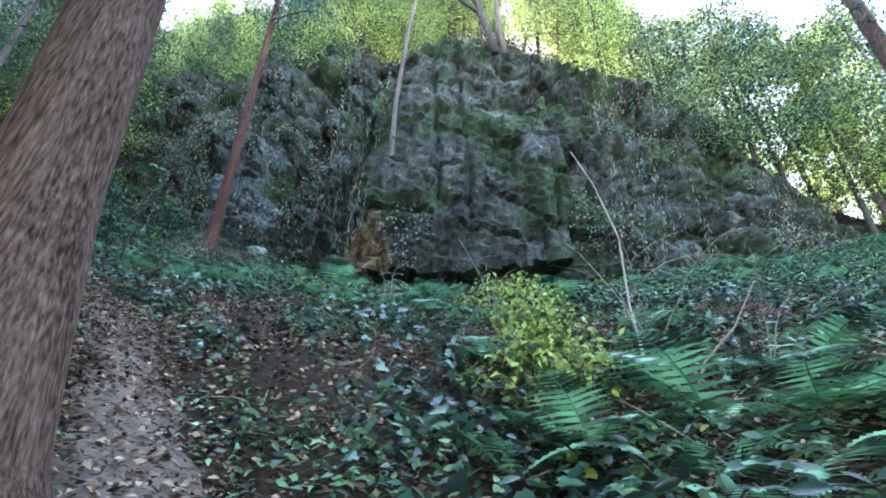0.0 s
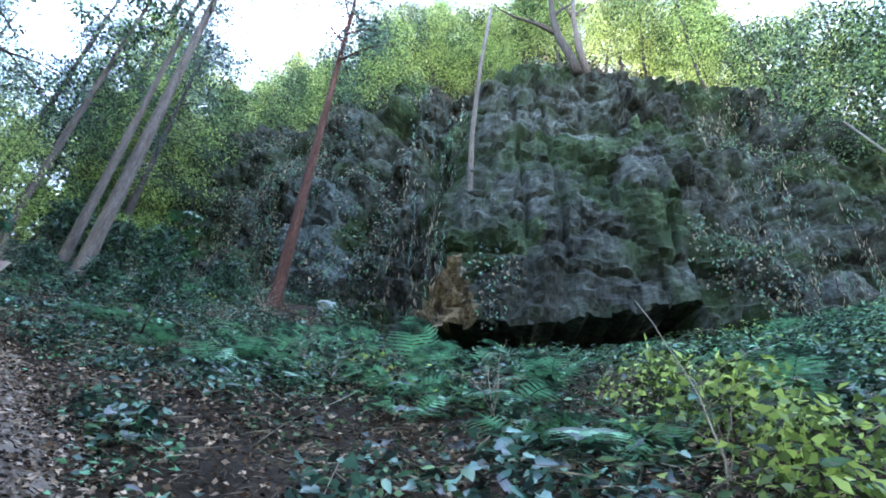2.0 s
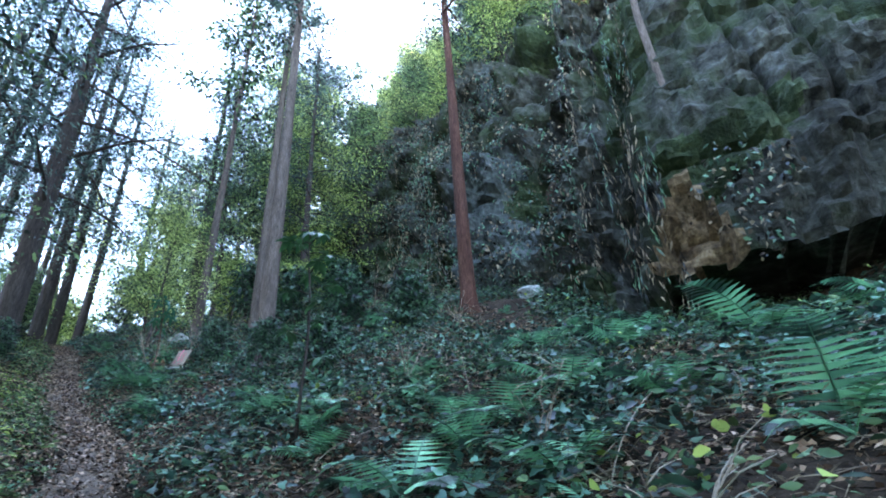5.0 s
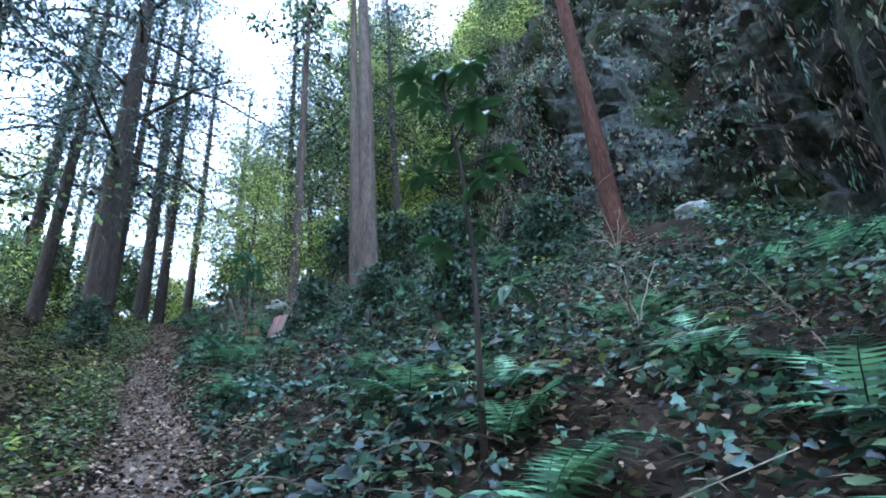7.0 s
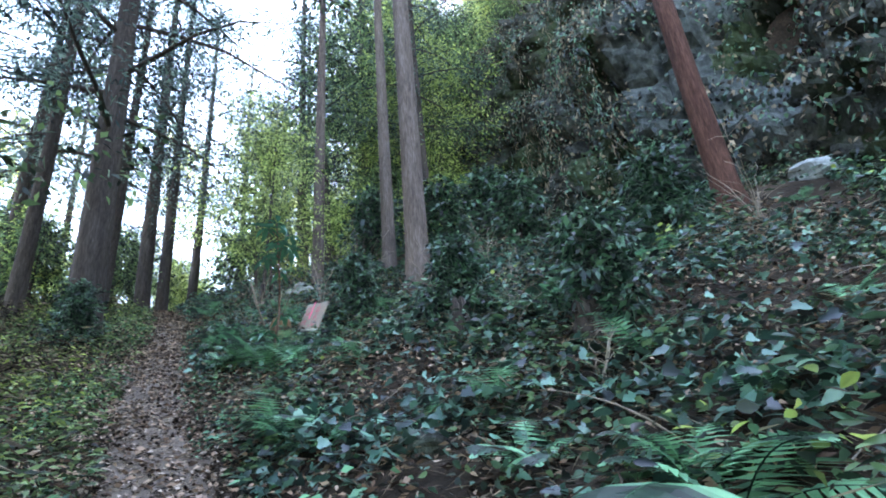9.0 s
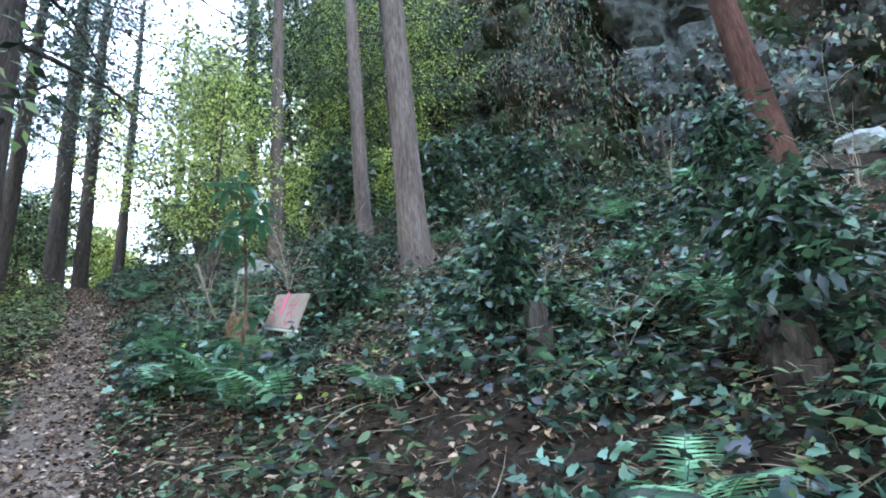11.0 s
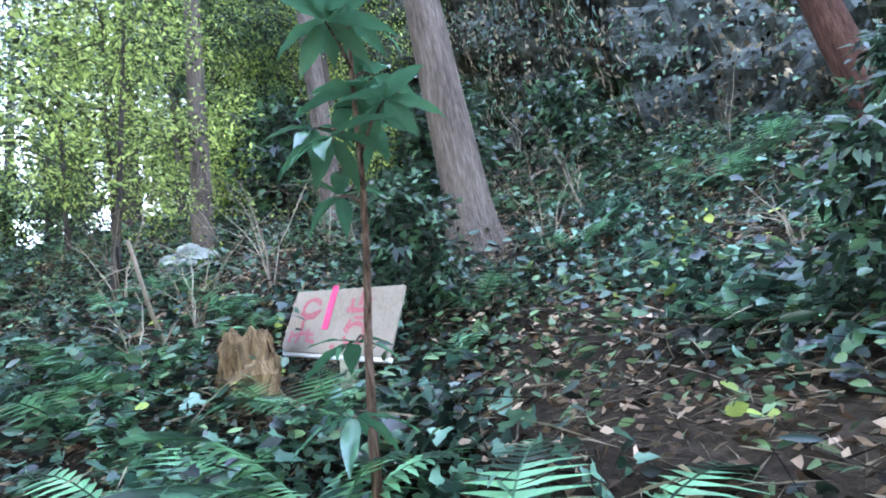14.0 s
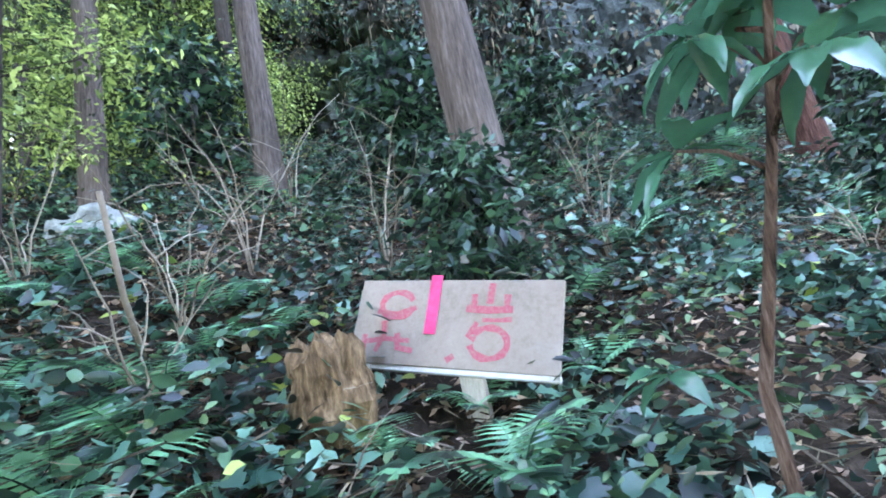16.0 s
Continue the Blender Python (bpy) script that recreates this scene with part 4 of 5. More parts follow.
for i, (x, y, s, c) in enumerate(((-10.9, 2.75, 1.0, 7), (-15.85, 0.75, 0.85, 7), (-0.5, 2.65, 1.2, 7), (-0.12, 3.06, 1.15, 7), (-0.9, 3.3, 1.0, 6), (0.3, 2.5, 1.0, 6), (-2.8, 2.75, 1.0, 7), (-3.5, 2.6, 0.9, 6), (-9.8, 2.75, 1.2, 7), (-10.5, 2.6, 1.2, 7), (-8.8, 4.7, 1.2, 7), (-10, 7.8, 1.3, 7), (-13.7, 3.7, 1.1, 7), (-8.2, 3.6, 1.4, 7), (-8.6, 4.2, 1.4, 7), (-7.6, 4.4, 1.4, 7), (-9.0, 5.4, 1.5, 7), (-7.9, 5.6, 1.4, 7), (-9.2, 4.3, 1.3, 6), (-0.3, 2.3, 1.2, 7), (0.5, 3.2, 1.3, 7), (-1.0, 2.5, 1.1, 7), (-4.0, 4.2, 1.3, 7), (-4.8, 5.0, 1.4, 7), (-5.6, 4.4, 1.3, 7), (-3.4, 5.0, 1.3, 7), (-5.2, 6.2, 1.5, 7), (-6.6, 5.4, 1.5, 7), (-7.2, 6.9, 1.6, 7), (-3.0, 6.6, 1.5, 7), (-1.6, 5.6, 1.4, 7), (-0.2, 4.4, 1.3, 7), (-15.6, 0.2, 0.9, 7), (-11.6, 2.2, 0.9, 7), (-9.6, 6.6, 1.3, 7), (-3.6, 2.9, 0.9, 7), (-4.4, 3.5, 0.9, 6), (-7.2, 3.4, 1.0, 7), (-8.1, 3.9, 0.9, 6),
                                  (-9.4, 3.1, 1.0, 7), (-8.9, 2.6, 0.9, 6), (-11.8, 2.4, 0.85, 6), (-12.4, 3.4, 0.8, 6), (-14.5, 3.0, 0.7, 6), (-17.0, 0.1, 0.8, 7), (-17.5, -0.4, 0.9, 7), (-18.3, -0.2, 0.9, 7), (-16.4, -0.1, 0.6, 6), (-0.63, 3.35, 1.5, 8), (-0.12, 3.75, 1.5, 8), (0.45, 3.5, 1.5, 8), (-1.3, 3.9, 1.3, 7), (0.9, 4.3, 1.5, 7), (-4.9, 4.0, 1.1, 7), (-6.6, 3.9, 1.0, 7), (-2.2, 3.4, 1.1, 7), (-11.1, 2.75, 1.0, 8), (-12.6, 2.5, 0.9, 7), (-16.75, -0.05, 0.7, 7), (-17.2, 0.35, 0.7, 7))):
    fern(x, y, s, c, i)
r = random.Random(8)
for i in range(46):
    k, c = r.randrange(K_TIP - 4, K_END + 70), -0.6 - 6.5 * r.random()
    fern(CL[k, 0] + CN[k, 0] * c, CL[k, 1] + CN[k, 1] * c, r.uniform(1.2, 2.0), 7, 400 + i, "large green fern on the rubble below the cliff")
r = random.Random(5)
for i in range(190):
    s = r.uniform(9, 40)
    d = 0.7 + 8 * r.random() ** 1.6
    j = int(s / 0.2)
    x, y = TR[j, 0] + TAN[j, 1] * d, TR[j, 1] - TAN[j, 0] * d
    fern(x, y, r.uniform(0.55, 1.15), r.choice((5, 6, 7)), 100 + i)


# ---- the sign on its post ----
def board_sign():
    e = empty("sign", -16.2, 0.95, ground_z(-16.2, 0.95), "plywood sign with red spray paint and pink tape, wooden post", "sign")
    tl, tr, br, bl = Vector((-16.63, 0.84, 7.43)), Vector((-15.82, 1.19, 7.25)), Vector((-15.86, 1.06, 6.95)), Vector((-16.65, 0.72, 7.14))
    c = (tl + tr + br + bl) / 4
    ax = ((tr - tl) + (br - bl)).normalized()
    ay = ((tl - bl) + (tr - br)).normalized()
    nz = ax.cross(ay).normalized()
    ay = nz.cross(ax)
    m = Matrix((ax, ay, nz)).transposed().to_4x4()
    m.translation = c - e.location

    def slab(name, x0, x1, y0, y1, z0, z1, mat, bevel=0.003, label="", cut=0.0):
        bm = bmesh.new()
        ring = [(x0 + cut, y0), (x1, y0), (x1, y1), (x0, y1), (x0, y0 + cut)] if cut else [(x0, y0), (x1, y0), (x1, y1), (x0, y1)]
        low = [bm.verts.new((a, b, z0)) for a, b in ring]
        high = [bm.verts.new((a, b, z1)) for a, b in ring]
        k = len(ring)
        bm.faces.new(low[::-1]), bm.faces.new(high)
        for i in range(k):
            bm.faces.new((low[i], low[(i + 1) % k], high[(i + 1) % k], high[i]))
        if bevel:
            bmesh.ops.bevel(bm, geom=bm.edges[:], offset=bevel, segments=1, affect="EDGES")
        me = bpy.data.meshes.new(name)
        bm.to_mesh(me), bm.free()
        me.materials.append(mat)
        ob = new(name, me)
        ob.parent = e
        ob.matrix_basis = m
        return tagged(ob, label) if label else ob
    slab("board", -0.44, 0.44, -0.19, 0.17, -0.012, 0.012, BOARD, 0.003, "pale plywood board", 0.03)
    slab("edge_strip", -0.42, 0.44, -0.21, -0.185, -0.03, 0.004, WHITE_EDGE, 0.003, "white batten under the board")
    slab("tape", -0.11, -0.06, -0.06, 0.19, 0.013, 0.017, PINK_TAPE, 0.0, "pink marking tape")
    # spray-painted marks that cannot be read: strokes and rings of their size
    def stroke(pts, w=0.026):
        verts, faces = [], []
        n = len(pts)
        for i, (x, y) in enumerate(pts):
            (xa, ya), (xb, yb) = pts[max(i - 1, 0)], pts[min(i + 1, n - 1)]
            q = math.hypot(xb - xa, yb - ya)
            ww = 0.5 * w * (1 + 0.25 * math.sin(9 * i + 40 * x))
            ox, oy = -(yb - ya) / q * ww, (xb - xa) / q * ww
            verts += [(x + ox, y + oy, 0.0138), (x - ox, y - oy, 0.0138), (x + ox, y + oy, 0.0122), (x - ox, y - oy, 0.0122)]
        for i in range(n - 1):
            o = i * 4
            faces += [(o, o + 1, o + 5, o + 4), (o, o + 4, o + 6, o + 2), (o + 1, o + 3, o + 7, o + 5)]
        ob = mesh_ob("paint_mark", verts, faces, RED_PAINT, e)
        ob.matrix_basis = m

    def arc_pts(cx, cy, rx, ry, a0, a1, n=14):
        return [(cx + rx * math.cos(radians(a0 + (a1 - a0) * i / (n - 1))), cy + ry * math.sin(radians(a0 + (a1 - a0) * i / (n - 1)))) for i in range(n)]
    stroke(arc_pts(-0.25, 0.06, 0.075, 0.055, 20, 350))
    stroke([(-0.34, 0.03), (-0.25, 0.02), (-0.16, 0.05)])
    stroke([(-0.3, -0.01), (-0.29, -0.07), (-0.32, -0.14)])
    stroke([(-0.37, -0.1), (-0.28, -0.085), (-0.17, -0.09)])
    stroke([(-0.23, -0.06), (-0.22, -0.12), (-0.15, -0.13)])
    stroke([(-0.38, -0.07), (-0.38, -0.14)])
    stroke([(0.16, 0.155), (0.155, 0.07)])
    stroke([(0.09, 0.11), (0.09, 0.055)])
    stroke([(0.225, 0.11), (0.225, 0.06)])
    stroke([(0.06, 0.05), (0.15, 0.045), (0.25, 0.05)])
    stroke([(0.13, 0.005), (0.19, 0.005), (0.25, 0.01)], 0.02)
    stroke([(0.11, -0.005), (0.08, -0.06), (0.11, -0.075)])
    stroke(arc_pts(0.165, -0.085, 0.075, 0.06, 150, -170, 16))
    stroke([(-0.0, -0.16), (0.03, -0.14)])
    foot = Vector((-16.12, 0.9, 0))
    foot.z = ground_z(foot.x, foot.y) - 0.25
    top = c - nz * 0.03 + ax * 0.01 + ay * 0.05
    a, b = foot - e.location, top - e.location
    w = 0.045
    verts, faces = [], []
    side = (ax - ax.dot((b - a).normalized()) * (b - a).normalized()).normalized()
    dep = (b - a).normalized().cross(side)
    for p in (a, b):
        for sx, sy in ((-1, -1), (1, -1), (1, 1), (-1, 1)):
            verts.append(p + side * w * sx + dep * 0.022 * sy)
    faces = [(0, 1, 5, 4), (1, 2, 6, 5), (2, 3, 7, 6), (3, 0, 4, 7), (3, 2, 1, 0), (4, 5, 6, 7)]
    mesh_ob("post", verts, faces, POST_WOOD, e, "bare wooden post")


board_sign()


# ---- the rotten stump ----
def stump(x, y, h, r, mat=None, label="crumbling orange-brown rotten tree stump beside the sign"):
    z = ground_z(x, y)
    verts, faces = [], []
    S, N = 26, 14
    for i in range(N):
        f = i / (N - 1)
        for k in range(S):
            a = 2 * math.pi * k / S
            q = Vector((math.cos(a), math.sin(a), f * 2))
            rr = r * (1.15 - 0.25 * f + 0.3 * noise.noise(q * 2.3) + 0.22 * noise.noise(Vector((q.x * 7, q.y * 7, q.z * 1.5))))
            if i == N - 1:
                rr *= 0.75
            verts.append((x + rr * math.cos(a), y + rr * math.sin(a), z - 0.15 + (h + 0.15) * f + (0.09 * noise.noise(q * 3) if f > 0.8 else 0)))
    for i in range(N - 1):
        for k in range(S):
            faces.append((i * S + k, i * S + (k + 1) % S, (i + 1) * S + (k + 1) % S, (i + 1) * S + k))
    verts.append((x, y, z + h - 0.06))
    for k in range(S):
        faces.append(((N - 1) * S + k, (N - 1) * S + (k + 1) % S, N * S))
    return tagged(mesh_ob("stump", verts, faces, mat or ROTTEN_WOOD), label, "tree stump")


stump(-16.47, 0.5, 0.35, 0.145)
stump(-13.8, 2.5, 0.36, 0.075, BARK_DARK, "grey weathered snag among ivy on the bank")
stump(-12.9, 3.3, 0.3, 0.12, BARK_DARK, "grey mossy broken stump on the bank")


# ---- stones ----
def stone(x, y, size, seed, label, mat=PALE_ROCK, flat=0.6):
    bm = bmesh.new()
    bmesh.ops.create_icosphere(bm, subdivisions=3, radius=1)
    for v in bm.verts:
        c = noise.voronoi(v.co * 1.1 + Vector((seed, 0, 0)))[0]
        k = 0.75 + 0.35 * (c[1] - c[0]) + 0.25 * noise.noise(v.co * 1.3 + Vector((0, seed, 0)))
        v.co = Vector((v.co.x * k * size, v.co.y * k * size * 0.8, v.co.z * k * size * flat))
    me = bpy.data.meshes.new("stone")
    bm.to_mesh(me), bm.free()
    me.materials.append(mat)
    ob = new("stone", me)
    ob.matrix_basis = pose(x, y, ground_z(x, y) + size * 0.15, 0, 0, seed * 77)
    return tagged(ob, label, "stone", "stones on the bank")


stone(-15.75, 1.25, 0.14, 1, "pale broken stone beside the sign post")
stone(-15.05, 2.1, 0.17, 2, "grey stone among ivy on the bank", ROCK)
stone(-19.6, 0.35, 0.42, 3, "pale boulder on the bank behind the sign")
stone(-16.2, 9.2, 0.5, 4, "pale boulder at the foot of the cliff")
stone(-12.2, 2.0, 0.16, 5, "grey stone among fallen leaves", ROCK)
stone(-1.35, 1.75, 0.12, 6, "pale stone at the edge of the path")


# ---- saplings and shrubs with large leaves ----
def sapling(name, x, y, stem, r, whorls, leafmat, leaf_l, leaf_w, label, bark=BARK_BROWN, category="sapling"):
    """A bent stem with whorls of leaves: whorls are (fraction of the stem, side reach x, y, leaves)."""
    e = empty(name, x, y, ground_z(x, y) - 0.03, label, category)
    v, f = tube(stem, [r * (1 - 0.6 * i / (len(stem) - 1)) for i in range(len(stem))], 10, 0.15)
    mesh_ob("stem", v, f, bark, e, smooth=True)
    for fr, ox, oy, oz, n in whorls:
        i = fr * (len(stem) - 1)
        a, b = Vector(stem[int(i)]), Vector(stem[min(int(i) + 1, len(stem) - 1)])
        p = a.lerp(b, i - int(i))
        q = p + Vector((ox, oy, oz))
        v, f = tube([p, p.lerp(q, 0.5) + Vector((0, 0, 0.02)), q], [r * 0.4, r * 0.3, r * 0.2], 6)
        mesh_ob("twig", v, f, bark, e, smooth=True)
        P = np.tile(np.array(q), (n, 1))
        ang = np.arange(n) * 2.39 + rng.uniform(0, 6)
        A = np.stack([np.cos(ang), np.sin(ang), rng.uniform(-0.75, 0.3, n)], 1)
        F = np.tile(np.array([0, 0, 1.0]), (n, 1)) + 0.3 * random_dirs(n)
        for k in range(n):
            lv, lt = big_leaf(P[k], unit(A[k]), unit(F[k]), leaf_l * rng.uniform(0.7, 1.2), leaf_w * rng.uniform(0.8, 1.15))
            mesh_ob("leaf", lv, lt, leafmat, e, smooth=True)
    return e


def big_leaf(p, a, n, L, W):
    """A long pointed leaf, folded at the midrib, arching and waved at the rim."""
    s = np.cross(a, n)
    s = s / np.linalg.norm(s)
    u = np.cross(s, a)
    verts, faces = [], []
    N = 8
    for i in range(N):
        f = i / (N - 1)
        w = W * 0.5 * math.sin(math.pi * (0.04 + 0.94 * f) ** 0.85)
        c = p + a * L * (0.06 + f) + u * L * (0.12 * f - 0.4 * f * f)
        wave = 0.06 * W * math.sin(i * 2.4)
        for k, (x, h) in enumerate(((-1, 0.25), (-0.5, 0.1), (0, 0), (0.5, 0.1), (1, 0.25))):
            verts.append(tuple(c + s * w * x + u * (w * h + wave * abs(x))))
    for i in range(N - 1):
        for k in range(4):
            o = i * 5 + k
            faces.append((o, o + 1, o + 6, o + 5))
    return verts, faces


sapling("sapling", -15.12, 0.68, [(0.02, -0.02, 0), (0.01, 0, 0.3), (0.0, 0.03, 0.6), (0.07, 0.04, 0.85), (0.14, 0.04, 1.1), (0.2, 0.03, 1.35), (0.27, 0.02, 1.6)], 0.017,
        [(0.98, 0, 0, 0.05, 9), (0.9, 0.1, -0.1, 0.08, 8), (0.8, -0.14, 0.1, 0.08, 8), (0.66, 0.12, -0.12, 0.1, 7), (0.62, -0.16, -0.02, 0.1, 7), (0.84, -0.02, 0.02, 0.04, 8), (0.75, -0.1, -0.1, 0.1, 7), (0.72, 0.14, 0.05, 0.12, 7), (0.35, -0.2, 0.02, 0.02, 6), (0.2, 0.1, -0.08, 0.05, 6), (0.88, -0.1, 0.12, 0.1, 6), (0.05, 0.05, -0.1, 0.06, 5)],
        SAPLING_LEAF, 0.18, 0.062, "young evergreen sapling with long glossy leaves beside the path")
sapling("evergreen_shrub", -9.8, 2.98, [(0, 0, 0), (0.02, 0.02, 0.5), (0, 0.05, 1.0), (-0.03, 0.04, 1.5), (-0.05, 0.0, 1.95), (-0.05, 0.0, 2.2)], 0.018,
        [(0.99, 0, 0, 0.04, 8), (0.92, -0.18, -0.08, 0.06, 7), (0.9, 0.18, 0.12, 0.05, 7), (0.82, -0.12, 0.22, 0.05, 7), (0.8, 0.16, -0.2, 0.06, 7), (0.72, -0.25, 0.02, 0.05, 7), (0.7, 0.22, 0.08, 0.05, 7), (0.62, 0.02, 0.25, 0.06, 7),
         (0.6, -0.1, -0.22, 0.05, 7), (0.52, 0.2, 0.05, 0.05, 6), (0.48, -0.2, 0.1, 0.05, 6), (0.4, 0.05, -0.2, 0.06, 6), (0.3, 0.12, 0.15, 0.05, 6)],
        BROAD_LEAF, 0.14, 0.075, "broad-leaved evergreen shrub on the bank beside the path", BARK_DARK, "shrub")
bright = make_tree("small_tree", "slender small tree with bright yellow-green leaves beside the path", "tree", 4.6, 0.035, (0.02, -0.02), BARK_DARK, BRIGHT_LEAF, 0.9, 24, 1.5, 0.02, 60, 0.5, 0.075, 0.036, 21, 1.2, 8, bend=0.15)
stand(bright, -19.0, -0.3)
put(bright, -20.4, -0.4, 0.9)
put(bright, -22.5, -1.2, 1.0)
yellow = make_tree("shrub", "yellow-green leafy shrub below the cliff", "shrub", 0.9, 0.018, (0.0, 0.1), BARK_DARK, YELLOW_LEAF, 0.12, 18, 0.75, 0.05, 8, 0.3, 0.11, 0.08, 22, 1.1, 6, bend=0.1, group="yellow shrubs")
stand(yellow, -1.55, 2.9, scale=0.6)
put(yellow, -2.0, 3.7, 0.6)
put(yellow, -2.5, 4.5, 0.6)
put(yellow, -3.1, 5.4, 0.7)
put(yellow, -3.9, 6.1, 0.7)
put(yellow, -1.4, 3.6, 0.5)
dark_shrub = make_tree("shrub", "dark glossy evergreen shrub on the bank", "shrub", 1.7, 0.022, (0.0, 0.05), BARK_DARK, DARK_LEAF, 0.25, 16, 0.6, 0.05, 30, 0.3, 0.15, 0.07, 23, 1.1, 6, bend=0.15, group="evergreen shrubs")
stand(dark_shrub, -16.55, 1.5, scale=0.58)
for x, y, s in ((-14.4, 2.6, 0.55), (-12.9, 3.4, 0.6), (-17.8, 4.5, 0.9), (-18.6, 3.2, 1.0), (-20.5, 4.5, 1.1), (-15, 5.5, 0.8), (-18.2, -3.0, 0.6), (-17.9, -2.9, 0.5), (-21.5, 1.8, 1.2)):
    put(dark_shrub, x, y, s)


# ---- fallen twigs and bare stems ----
r = random.Random(11)
for i in range(290):
    s, d = r.uniform(12, 36), 0.6 + 5.5 * r.random() ** 1.3
    j = int(s / 0.2)
    x, y = TR[j, 0] + TAN[j, 1] * d, TR[j, 1] - TAN[j, 0] * d
    L, a, bendy = r.uniform(0.25, 0.85), r.uniform(0, 6.3), r.uniform(-1.2, 1.2)
    up = r.choice((0.05, 0.1, 0.2, 0.5, 0.9))
    pts, px, py = [], x, y
    for k in range(7):
        f = k / 6
        pts.append((px, py, ground_z(px, py) + 0.03 + up * L * f * (1 - 0.4 * f)))
        px, py = px + math.cos(a + bendy * f) * L / 7, py + math.sin(a + bendy * f) * L / 7
    v, f = tube(pts, [0.0045 * (1 - 0.6 * k / 6) * r.uniform(0.7, 1.3) for k in range(7)], 5)
    tagged(mesh_ob("twig", v, f, TWIG, smooth=True), "thin bare dry twig on the bank", "twig", "twigs on the bank")


def bare_shrub(x, y, height, count, seed, label="leafless shrub with thin pale arching stems"):
    """Thin arching stems from one root, each with a few side twigs."""
    r = random.Random(seed)
    e = empty("bare_shrub", x, y, ground_z(x, y) - 0.02, label, "shrub", "bare shrubs on the bank")
    for i in range(count):
        a, out, h = r.uniform(0, 6.3), r.uniform(0.15, 0.6) * height, height * r.uniform(0.6, 1.1)
        pts = [(math.cos(a) * out * (k / 7) ** 1.4 + 0.02 * r.uniform(-1, 1), math.sin(a) * out * (k / 7) ** 1.4 + 0.02 * r.uniform(-1, 1), h * (k / 7) * (1.15 - 0.25 * (k / 7))) for k in range(8)]
        v, f = tube(pts, [0.007 * (1 - 0.75 * k / 7) for k in range(8)], 5)
        stem = mesh_ob("stem", v, f, TWIG, e, smooth=True)
        for q in range(3):
            k = r.randrange(2, 7)
            b, L = r.uniform(0, 6.3), r.uniform(0.15, 0.4) * height
            p0 = Vector(pts[k])
            v, f = tube([p0, p0 + Vector((math.cos(b) * L * 0.5, math.sin(b) * L * 0.5, L * 0.35)), p0 + Vector((math.cos(b) * L, math.sin(b) * L, L * 0.5))], [0.0035, 0.0028, 0.0015], 4)
            mesh_ob("side_twig", v, f, TWIG, stem, smooth=True)
    return e


for i, (x, y, h, c) in enumerate(((-17.4, 0.3, 1.1, 6), (-17.9, 0.9, 1.3, 6), (-17.3, 1.5, 1.2, 6), (-16.9, 0.0, 0.7, 4), (-18.6, 1.6, 1.4, 6), (-18.4, -0.2, 1.2, 5), (-16.4, 2.6, 0.9, 5), (-15.2, 3.4, 0.8, 5), (-13.6, 2.9, 0.7, 4), (-12.2, 3.0, 0.6, 4),
                                  (-17.0, 3.6, 1.1, 5), (-18.8, 4.6, 1.3, 6), (-10.5, 4.2, 0.8, 4), (-8.2, 4.6, 0.8, 4), (-6.3, 4.0, 0.7, 4), (-4.6, 4.6, 0.8, 4), (-2.9, 4.6, 1.0, 4), (-1.2, 4.4, 1.4, 4), (-0.4, 4.6, 1.3, 3), (-14.5, 6.4, 1.3, 6), (-17.2, 6.6, 1.4, 6), (-19.5, 5.6, 1.5, 6))):
    bare_shrub(x, y, h, c, i)


# ---- the thin pale trunk that leans on the cliff ----
def pole(points, r0, r1, name, label, mat, category):
    n = len(points)
    v, f = tube(points, [r0 + (r1 - r0) * i / (n - 1) for i in range(n)], 9, 0.15)
    return tagged(mesh_ob(name, v, f, mat, smooth=True), label, category)


# trees rooted on the cliff's edge: way along, then steps (aside, up) in metres
def edge_tree(u, steps, r0, twigs, label, mat=BARK_DARK):
    i = int(np.argmin(np.abs(us - u)))
    root = Vector(CLIFF_V[i, NV - 9])
    ax = Vector((*CT[int(u)], 0))
    e = empty("crest_tree", root.x, root.y, root.z, label, "tree")
    pts = [ax * a + Vector((0, 0, b)) for a, b in steps]
    n = len(pts)
    v, f = tube(pts, [r0 * (1 - 0.55 * i / (n - 1)) for i in range(n)], 10, 0.2)
    mesh_ob("trunk", v, f, mat, e, smooth=True)
    for at, a, b in twigs:
        p = pts[at]
        q = p + ax * a + Vector((0, 0, b))
        v, f = tube([p, p.lerp(q, 0.35) + Vector((0, 0, 0.12)), p.lerp(q, 0.7) - Vector((0, 0, 0.08)), q], [r0 * 0.45, r0 * 0.35, r0 * 0.25, r0 * 0.1], 7)
        mesh_ob("limb", v, f, mat, e, smooth=True)
    return e


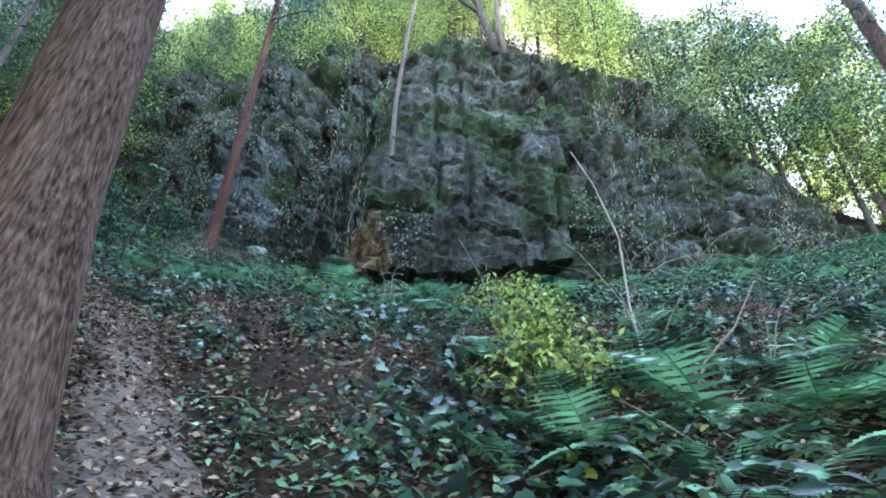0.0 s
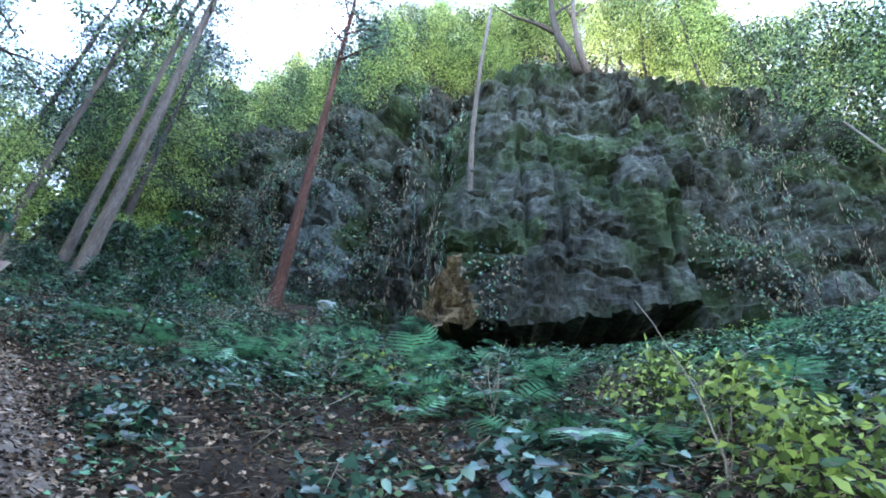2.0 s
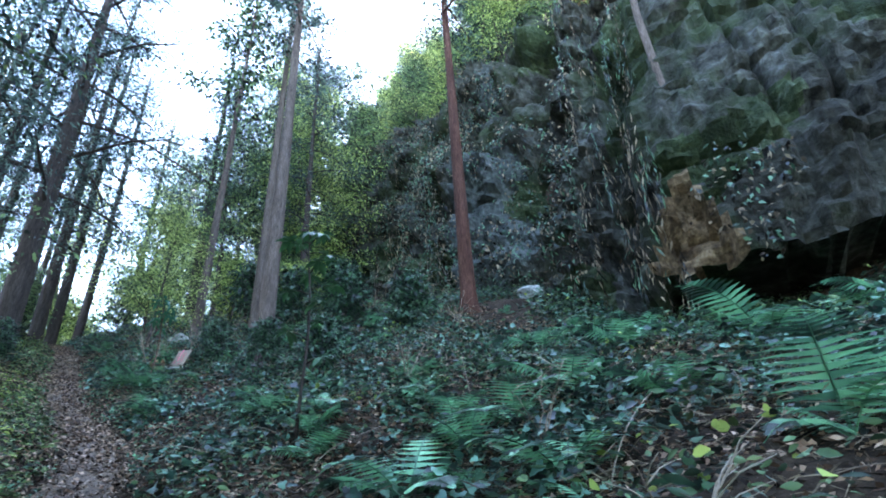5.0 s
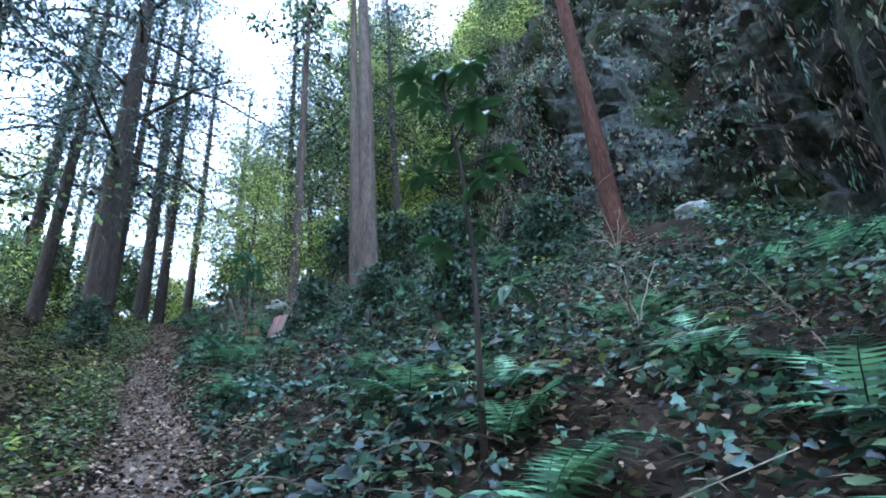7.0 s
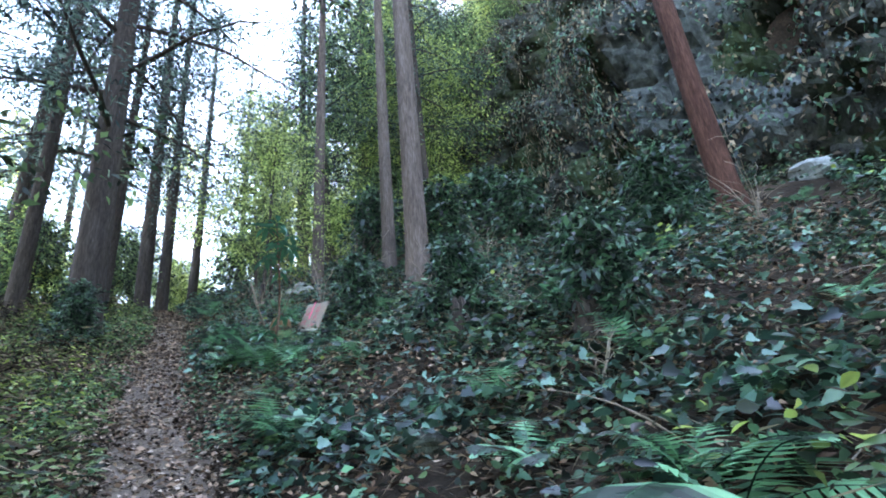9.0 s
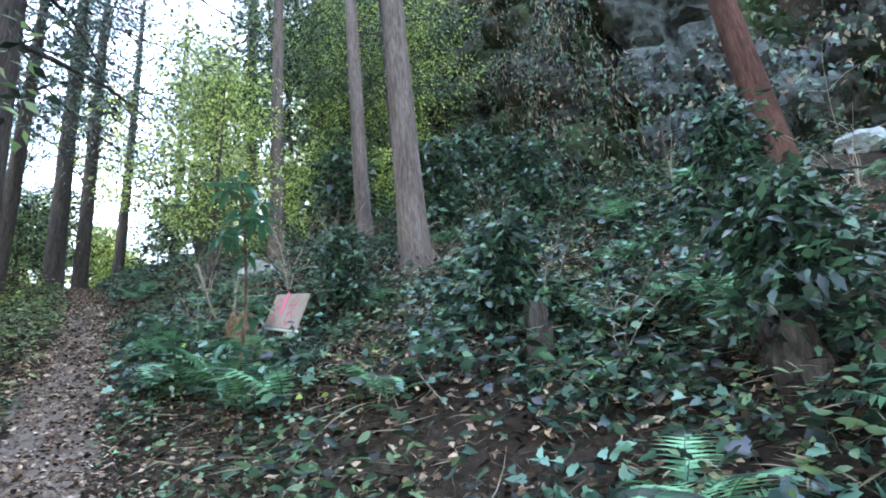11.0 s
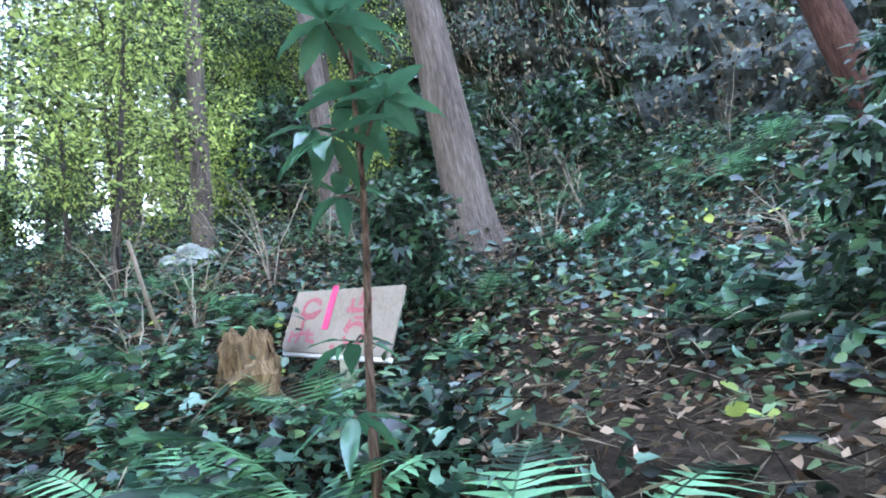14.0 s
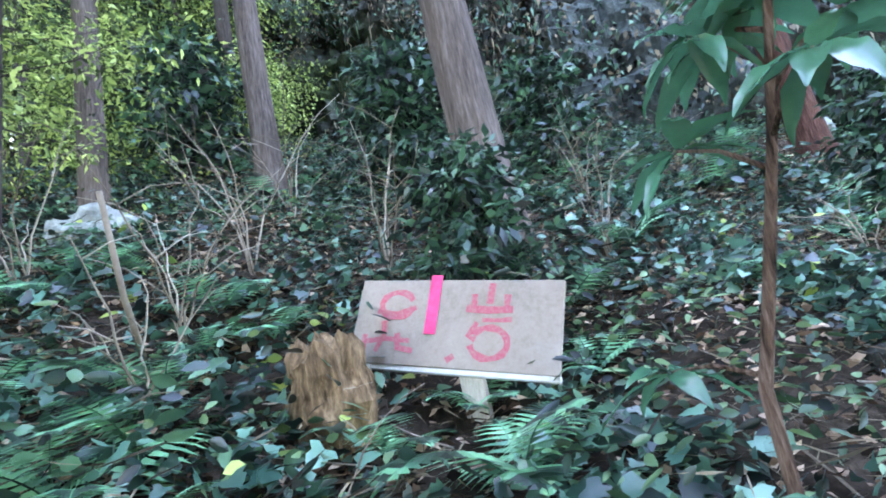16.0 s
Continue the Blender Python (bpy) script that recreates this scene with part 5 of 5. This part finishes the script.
edge_tree(K_TIP + 20, [(0, -0.6), (-0.3, 0.6), (-0.9, 2.2), (-1.1, 3.6), (-1.2, 5.2), (-1.0, 7.5)], 0.24, [(2, -3.2, 1.9), (2, -1.6, 1.4), (3, 1.2, 1.6), (4, -1.4, 1.2)], "dark crooked tree leaning out over the cliff's edge")
edge_tree(K_TIP + 22, [(0, -0.4), (-0.3, 1.5), (-0.5, 4.0), (-0.4, 7.5)], 0.2, [(2, 1.0, 1.5), (2, -0.8, 1.4)], "grey straight tree on the cliff's edge", BARK_GREY)
edge_tree(K_TIP + 55, [(0, -0.5), (0.15, 0.9), (0.9, 2.0), (1.5, 3.4), (1.7, 5.2), (1.6, 7.0)], 0.19, [(2, 0.8, 1.6), (3, -1.0, 1.5)], "dark twisted tree on the cliff's edge")
edge_tree(K_TIP + 71, [(0, -0.2), (1.0, 0.6), (2.1, 1.5), (2.9, 2.7), (3.6, 4.0)], 0.07, [(2, 1.2, 0.4), (3, 1.0, 0.5), (1, 0.2, 1.6)], "bare leaning branchy shrub on the cliff's edge")
LIANA = [(-12.0, 12.1, 10.0), (-12.1, 11.8, 11.8), (-12.2, 11.5, 13.5), (-12.1, 11.3, 16.0), (-11.8, 11.2, 19.5), (-11.6, 11.4, 23.0)]
pole(LIANA, 0.13, 0.07, "leaning_trunk", "thin pale trunk rooted in the cliff face above the overhang", BARK_GREY, "tree")
pole([(-1.16, 4.07, ground_z(-1.16, 4.07) - 0.05), (-1.28, 4.3, 2.5), (-1.42, 4.55, 3.0), (-1.5, 4.7, 3.8), (-1.7, 4.65, 4.5), (-1.9, 4.58, 4.97)], 0.016, 0.005, "dead_sapling", "tall pale leafless stem among ferns", TWIG, "sapling")
pole([(-0.85, 3.45, ground_z(-0.85, 3.45) - 0.05), (-0.7, 3.7, 2.2), (-0.53, 3.98, 2.49), (-0.38, 4.27, 2.91)], 0.011, 0.004, "dead_sapling", "thin pale leafless stem among ferns", TWIG, "sapling")
pole([(-17.5, 0.2, ground_z(-17.5, 0.2) - 0.1), (-17.4, 0.14, 7.25), (-17.25, 0.04, 7.55), (-17.05, -0.06, 7.95)], 0.02, 0.012, "dead_sapling", "broken grey leaning dead stem beside the stump", TWIG, "sapling")
